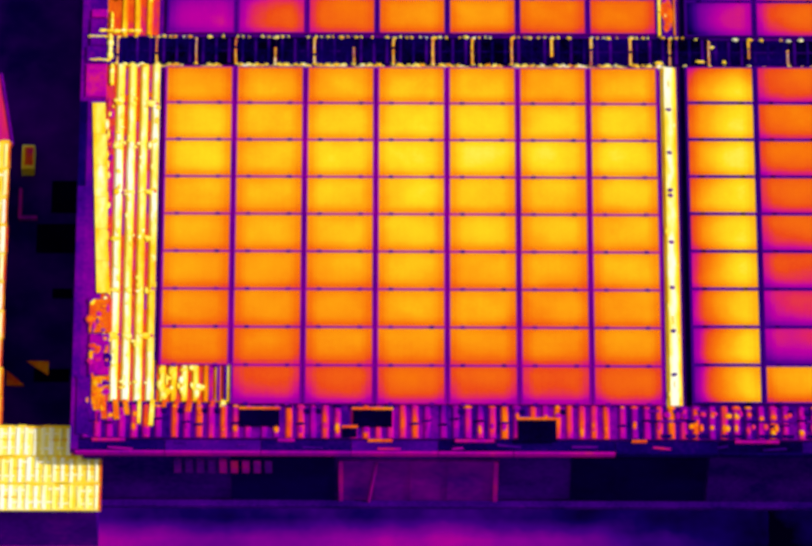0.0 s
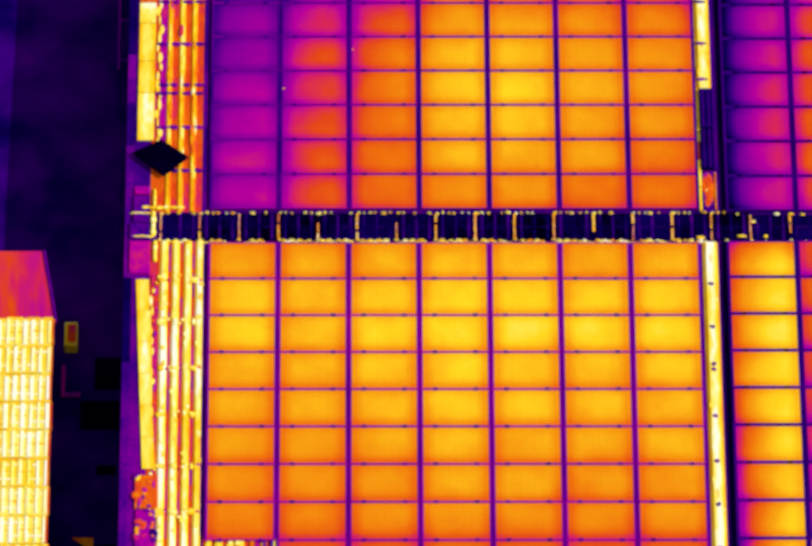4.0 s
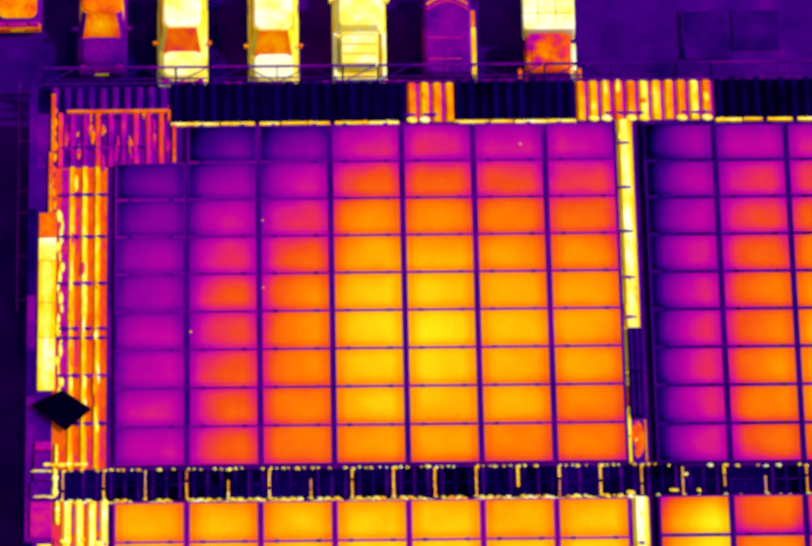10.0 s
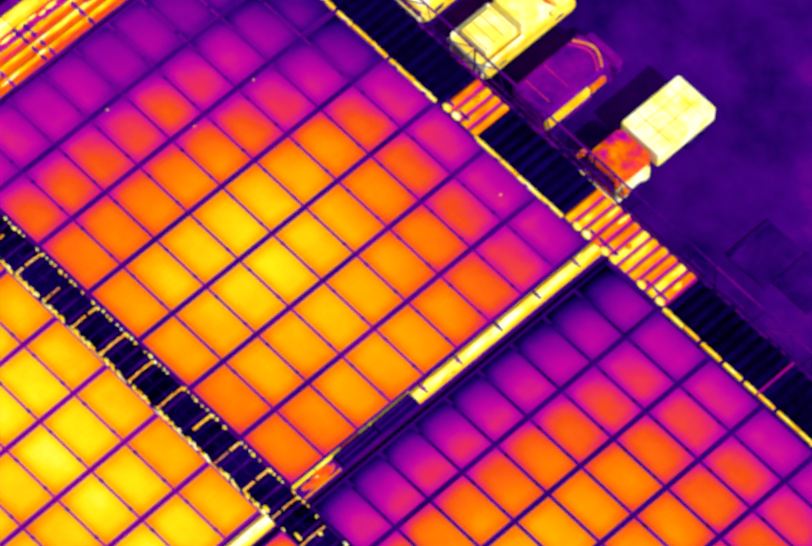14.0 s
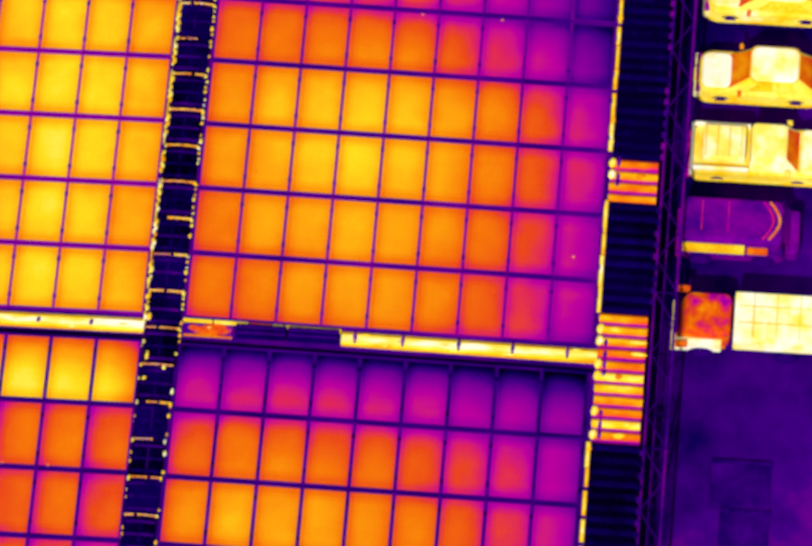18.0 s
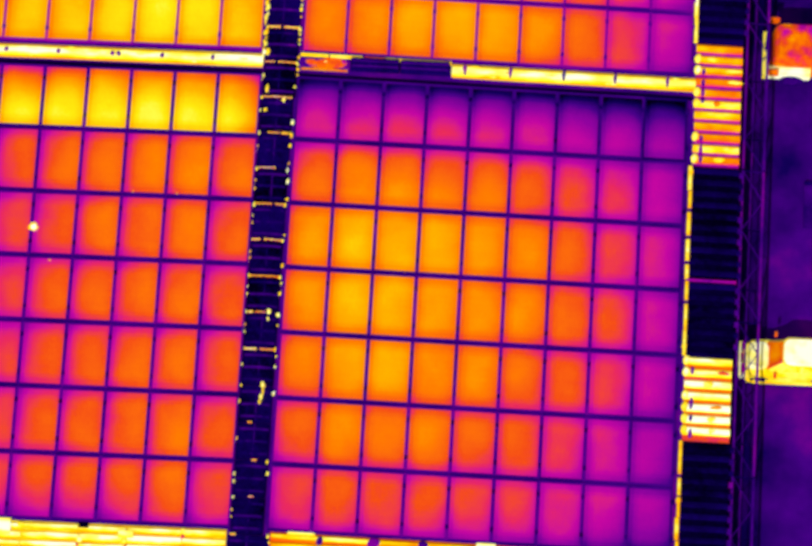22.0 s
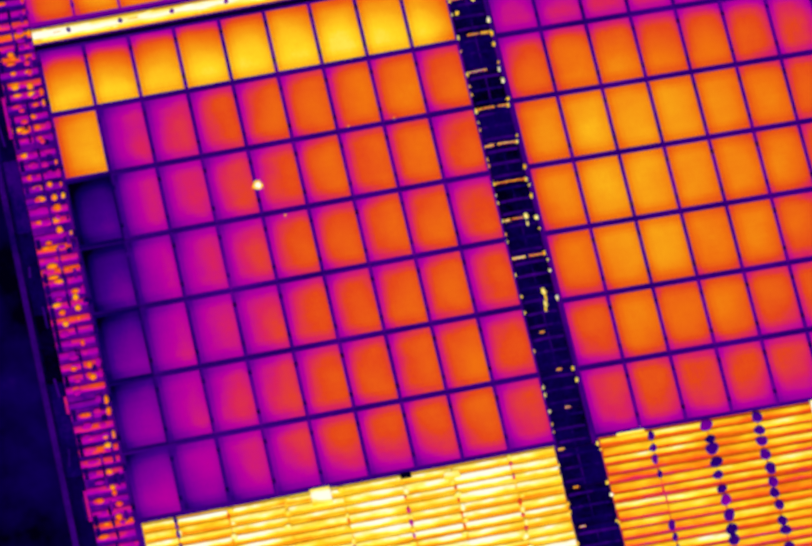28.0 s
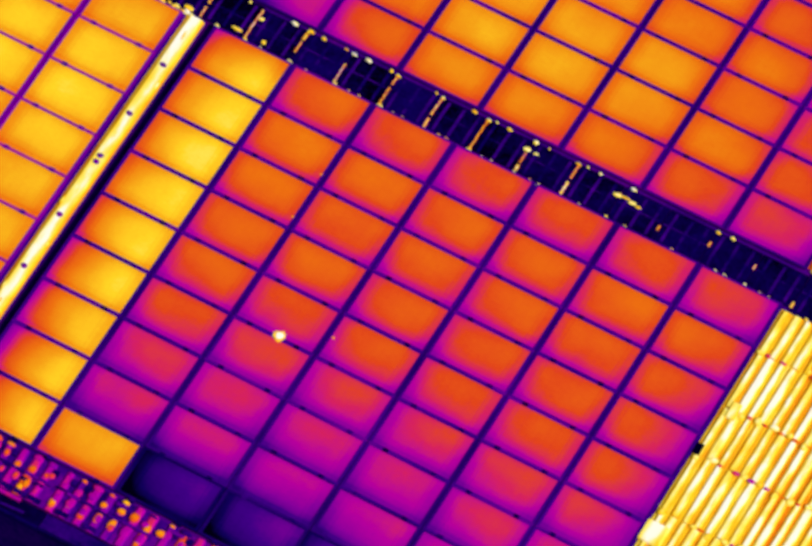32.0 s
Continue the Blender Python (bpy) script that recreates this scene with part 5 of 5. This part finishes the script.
def car(x0, x1, y0, y1, label, hood="paint_hot", roof="paint_hot", side="paint_side", glass="car_glass", tall=1.4):
    """A hatchback; its nose points south."""
    w, l = 0.94 * (x1 - x0), y1 - y0
    ob = holder("car", (x0 + x1) / 2, (y0 + y1) / 2, YARD, label, "car", "parked vehicles")
    a, h = -l / 2, w / 2
    part("body", soft_box(-h, h, a, -a, 0.2, 0.8, 0.34, 0.13, 0.03, 0.05, 0.05), M[side], ob)
    part("skirt", soft_box(-h - 0.015, h + 0.015, a - 0.02, -a + 0.02, 0.16, 0.3, 0.34, 0.03), M["flashing" if side == "paint_side" else "dim"], ob)
    part("bonnet", soft_box(-h + 0.14, h - 0.14, a + 0.14, a + l * 0.28, 0.79, 0.86, 0.2, 0.04), M[hood], ob)
    part("bonnet_seam", soft_box(-h + 0.12, h - 0.12, a + 0.11, a + l * 0.29, 0.79, 0.82, 0.2, 0.012), M["flashing" if side == "paint_side" else "dim"], ob)
    part("grille", soft_box(-h + 0.4, h - 0.4, a - 0.02, a + 0.06, 0.58, 0.70, 0.03, 0.012), M["magenta"], ob)
    part("plate", rounded(-0.17, 0.17, a - 0.075, a - 0.05, 0.4, 0.49, 0.008), M["shed_lap"], ob)
    part("bumper", soft_box(-h + 0.04, h - 0.04, a - 0.06, a + 0.12, 0.34, 0.56, 0.06, 0.02), M[hood], ob)
    by0, by1, ty0, ty1 = a + l * 0.26, a + l * 0.95, a + l * 0.44, a + l * 0.80
    hb, ht = h - 0.07, h - 0.16
    part("cabin", soft_box(-hb, hb, by0, by1, 0.79, tall - 0.03, 0.16, 0.05, hb - ht, ty0 - by0, by1 - ty1), M[side], ob)
    part("roof", soft_box(-ht - 0.01, ht + 0.01, ty0 - 0.03, ty1 + 0.03, tall - 0.06, tall + 0.03, 0.2, 0.06), M[roof], ob)
    part("roof_gutter", soft_box(-ht - 0.045, ht + 0.045, ty0 - 0.06, ty1 + 0.06, tall - 0.06, tall - 0.035, 0.2, 0.01), M["shed_lap" if side == "paint_side" else "orange"], ob)
    z0, z1 = 0.79, tall - 0.03
    part("windscreen", pane((-hb, by0, z0), (hb, by0, z0), (ht, ty0, z1), (-ht, ty0, z1), 0.07, 0.93, 0.04, 0.93, 0.014), M[glass], ob, "warm orange windscreen" if glass == "car_glass" else "")
    part("rear_window", pane((hb, by1, z0), (-hb, by1, z0), (-ht, ty1, z1), (ht, ty1, z1), 0.1, 0.9, 0.1, 0.9, 0.014), M[glass], ob)
    for u0, u1 in ((0.2, 0.5), (0.53, 0.84)):
        part("side_window", pane((hb, by0, z0), (hb, by1, z0), (ht, ty1, z1), (ht, ty0, z1), u0, u1, 0.15, 0.88, 0.014), M["shed_lap" if side == "paint_side" else glass], ob)
        part("side_window", pane((-hb, by1, z0), (-hb, by0, z0), (-ht, ty0, z1), (-ht, ty1, z1), u0, u1, 0.15, 0.88, 0.014), M[glass], ob)
    for sx in (-1, 1):
        part("mirror", soft_box(sx * (h + 0.05) - 0.06, sx * (h + 0.05) + 0.06, a + l * 0.33, a + l * 0.36, 0.84, 0.95, 0.015, 0.01), M["orange" if side == "paint_side" else side], ob)
        part("headlight", soft_box(sx * (h - 0.22) - 0.12, sx * (h - 0.22) + 0.12, a - 0.01, a + 0.11, 0.58, 0.70, 0.03, 0.015), M["lamp"], ob)
        part("taillight", soft_box(sx * (h - 0.16) - 0.08, sx * (h - 0.16) + 0.08, -a - 0.08, -a + 0.02, 0.58, 0.74, 0.02, 0.01), M["lamp"], ob)
    part("wiper", tube((-0.28, a + l * 0.275, 0.86), (0.2, a + l * 0.3, 0.92), 0.012, 6), M["orange"], ob)
    wheels(ob, w, l)
    return low(ob)


def pickup(x0, x1, y0, y1, label):
    """A pick-up with a covered bed, parked tail to the hall."""
    w, l = x1 - x0, y1 - y0
    ob = holder("pickup_truck", (x0 + x1) / 2, (y0 + y1) / 2, YARD, label, "pickup truck", "parked vehicles")
    a = -l / 2
    part("body", soft_box(-w / 2, w / 2, a, -a, 0.25, 0.82, 0.26, 0.1), M["paint_side"], ob)
    part("skirt", soft_box(-w / 2 - 0.02, w / 2 + 0.02, a - 0.02, -a + 0.02, 0.2, 0.34, 0.25, 0.03), M["flashing"], ob)
    part("tailgate", rounded(-w / 2 + 0.04, w / 2 - 0.04, a - 0.03, a + 0.05, 0.4, 0.95, 0.02), M["paint_hot"], ob)
    cover = part("bed_cover", rounded(-w / 2 + 0.2, w / 2 - 0.2, a + 0.28, a + l * 0.40, 0.9, 1.25, 0.05), M["paint_hot"], ob)
    for k in range(4):
        yy = a + 0.35 + k * 0.3
        part("cover_seam", tube((-w / 2 + 0.2, yy, 1.305), (w / 2 - 0.22, yy, 1.305), 0.012, 6), M["shed_lap"], cover)
    part("cab", soft_box(-w / 2 + 0.05, w / 2 - 0.05, a + l * 0.43, a + l * 0.80, 0.8, 1.38, 0.1, 0.05, 0.1, 0.05, l * 0.1), M["paint_hot"], ob)
    part("windscreen", pane((w / 2 - 0.05, a + l * 0.8, 0.8), (-w / 2 + 0.05, a + l * 0.8, 0.8), (-w / 2 + 0.15, a + l * 0.7, 1.38), (w / 2 - 0.15, a + l * 0.7, 1.38), 0.06, 0.94, 0.05, 0.9, 0.014), M["car_glass"], ob)
    part("bonnet", soft_box(-w / 2 + 0.05, w / 2 - 0.05, a + l * 0.81, -a - 0.03, 0.75, 0.92, 0.14, 0.05), M["paint_hot"], ob)
    for sx in (-1, 1):
        part("side_rail", rounded(sx * (w / 2 - 0.05) - 0.04, sx * (w / 2 - 0.05) + 0.04, a + 0.05, a + l * 0.43, 0.8, 0.97, 0.02), M["paint_hot"], ob)
        part("mirror", rounded(sx * (w / 2 + 0.04) - 0.06, sx * (w / 2 + 0.04) + 0.06, a + l * 0.7, a + l * 0.74, 0.95, 1.1, 0.02), M["paint_side"], ob)
        part("taillight", rounded(sx * (w / 2 - 0.1) - 0.05, sx * (w / 2 - 0.1) + 0.05, a - 0.04, a + 0.02, 0.5, 0.7, 0.01), M["lamp"], ob)
    part("bumper", rounded(-w / 2, w / 2, a - 0.12, a - 0.02, 0.3, 0.42, 0.02), M["magenta"], ob)
    wheels(ob, w, l, 0.3)
    low(ob)


def van(x0, x1, y0, y1, label):
    """A tall pale van, cool but for its sunlit side, which is put into the colour."""
    w, l = x1 - x0, y1 - y0
    ob = holder("van", (x0 + x1) / 2, (y0 + y1) / 2, YARD, label, "van", "parked vehicles")
    a = -l / 2
    part("body", soft_box(-w / 2, w / 2 - 0.06, a, -a, 0.25, 1.45, 0.2, 0.09, 0.05, 0.03, 0.08), M["paint_cool"], ob)
    # bright panel paints the van's sunlit east side
    part("hot_side_panel", soft_box(w / 2 - 0.10, w / 2 + 0.02, a + 0.08, a + l * 0.62, 0.85, 1.2, 0.03, 0.02), M["flashing"], ob, "side panel coloured yellow for the sunlit side")
    part("sliding_door", soft_box(w / 2 - 0.10, w / 2 + 0.01, a + l * 0.64, a + l * 0.84, 0.85, 1.1, 0.03, 0.02), M["orange"], ob)
    for k in (0.2, 0.45):
        part("roof_seam", tube((-w / 2 + 0.15, a + l * k, 1.45), (w / 2 - 0.35, a + l * k, 1.45), 0.02, 6), M["magenta"], ob)
    for k, mm in ((0.0, "orange"), (0.16, "magenta")):
        pts = [(-w / 2 + 0.12 + (w - 0.3) * q / 8, -a - 0.42 - k + 0.26 * math.sin(math.pi * q / 8), 1.46) for q in range(9)]
        bm = bmesh.new()
        for p, q in zip(pts, pts[1:]):
            one = tube(p, q, 0.035, 6)
            me = bpy.data.meshes.new("bow")
            one.to_mesh(me)
            one.free()
            bm.from_mesh(me)
            bpy.data.meshes.remove(me)
        part("screen_frame", bm, M[mm], ob)
    part("windscreen", slab(-w / 2 + 0.1, w / 2 - 0.2, -a - 0.06, 1.38, -a + 0.12, 0.9, 0.03), M["car_glass_cool"], ob)
    part("bonnet", soft_box(-w / 2 + 0.05, w / 2 - 0.1, -a, -a + 0.35, 0.4, 0.88, 0.12, 0.05), M["paint_cool"], ob)
    part("bumper", rounded(-w / 2, w / 2 - 0.05, a - 0.1, a + 0.02, 0.3, 0.45, 0.03), M["magenta"], ob)
    for sx in (-1, 1):
        part("mirror", rounded(sx * (w / 2) - 0.07, sx * (w / 2) + 0.07, -a - 0.15, -a - 0.05, 1.0, 1.2, 0.02), M["dim"], ob)
    wheels(ob, w, l, 0.3)
    low(ob)


def box_truck(x0, x1, y0, y1, label):
    """A small box truck, nose to the hall."""
    w, l = x1 - x0, y1 - y0
    ob = holder("box_truck", (x0 + x1) / 2, (y0 + y1) / 2, YARD, label, "truck", "parked vehicles")
    a = -l / 2
    box_ = part("cargo_box", rounded(-w / 2 + 0.06, w / 2 - 0.03, a + l * 0.42, -a, 0.6, 1.35, 0.06), M["paint_hot"], ob)
    for k in range(7):
        yy = a + l * 0.42 + 0.2 + k * 0.29
        part("roof_bow", tube((-w / 2 + 0.1, yy, 1.352), (w / 2 - 0.1, yy, 1.352), 0.016, 6), M["shed_lap" if k % 2 else "shed_rib"], box_)
    for k in (-0.25, 0.2):
        part("roof_bow", tube((k, a + l * 0.45, 1.353), (k, -a - 0.06, 1.353), 0.016, 6), M["shed_lap"], box_)
    part("chassis", rounded(-w / 2 + 0.15, w / 2 - 0.15, a + 0.1, -a - 0.1, 0.35, 0.58, 0.03), M["dim"], ob)
    part("cab", soft_box(-w / 2 + 0.08, w / 2 - 0.12, a + 0.05, a + l * 0.4, 0.4, 1.3, 0.2, 0.1, 0.03, 0.2, 0.0), M["cab"], ob)
    part("cab_roof", soft_box(-w / 2 + 0.25, w / 2 - 0.28, a + 0.34, a + l * 0.3, 1.28, 1.335, 0.12, 0.03), M["cab"], ob, "warm orange cab roof")
    part("windscreen", slab(-w / 2 + 0.16, w / 2 - 0.2, a + 0.02, 0.95, a + 0.13, 1.32, 0.03), M["car_glass_cool"], ob)
    # the cab's sunlit east side is put into this panel's colour
    part("hot_side_panel", rounded(w / 2 - 0.16, w / 2 - 0.02, a + 0.05, a + l * 0.34, 0.4, 1.0, 0.04), M["paint_hot"], ob)
    part("bumper", rounded(-w / 2 + 0.05, w / 2 - 0.05, a - 0.06, a + 0.06, 0.3, 0.5, 0.03), M["paint_side"], ob)
    for sx in (-1, 1):
        part("mirror", rounded(sx * (w / 2 + 0.05) - 0.05, sx * (w / 2 + 0.05) + 0.05, a + 0.05, a + 0.35, 0.9, 1.15, 0.02), M["orange"], ob)
    wheels(ob, w, l, 0.33)
    low(ob)


car(-16.0, -14.65, 14.70, 17.90, "hatchback with a warm orange roof", "orange", "orange", "fascia", "car_glass_cool")
car(-13.85, -12.5, 13.30, 16.60, "dark hatchback with a hot windscreen and a warm roof", "fascia", "orange", "fascia", "blob")
car(-11.8, -10.47, 12.85, 16.10, "hatchback with white-hot bonnet and roof")
car(-9.5, -8.16, 12.75, 15.95, "small car with white-hot bonnet and roof")
pickup(-7.31, -5.98, 12.75, 16.15, "white-hot pick-up with a covered bed")
van(-5.05, -3.72, 12.60, 15.25, "cool purple van with its sunlit side coloured yellow")
box_truck(-2.55, -1.15, 12.60, 16.15, "small box truck with a very hot ribbed roof")
car(6.22, 7.32, 12.25, 14.75, "very small hot car with a warm orange windscreen", "paint_hot", "paint_hot", "paint_side", "car_glass", tall=1.2)

# ---- stretch everything along x to fit the camera's view of the panels ----
for me in bpy.data.meshes:
    me.transform(Matrix.Diagonal((LONG, 1, 1, 1)))
for ob in scene.objects:
    if ob.type in ("MESH", "EMPTY"):
        ob.location.x *= LONG
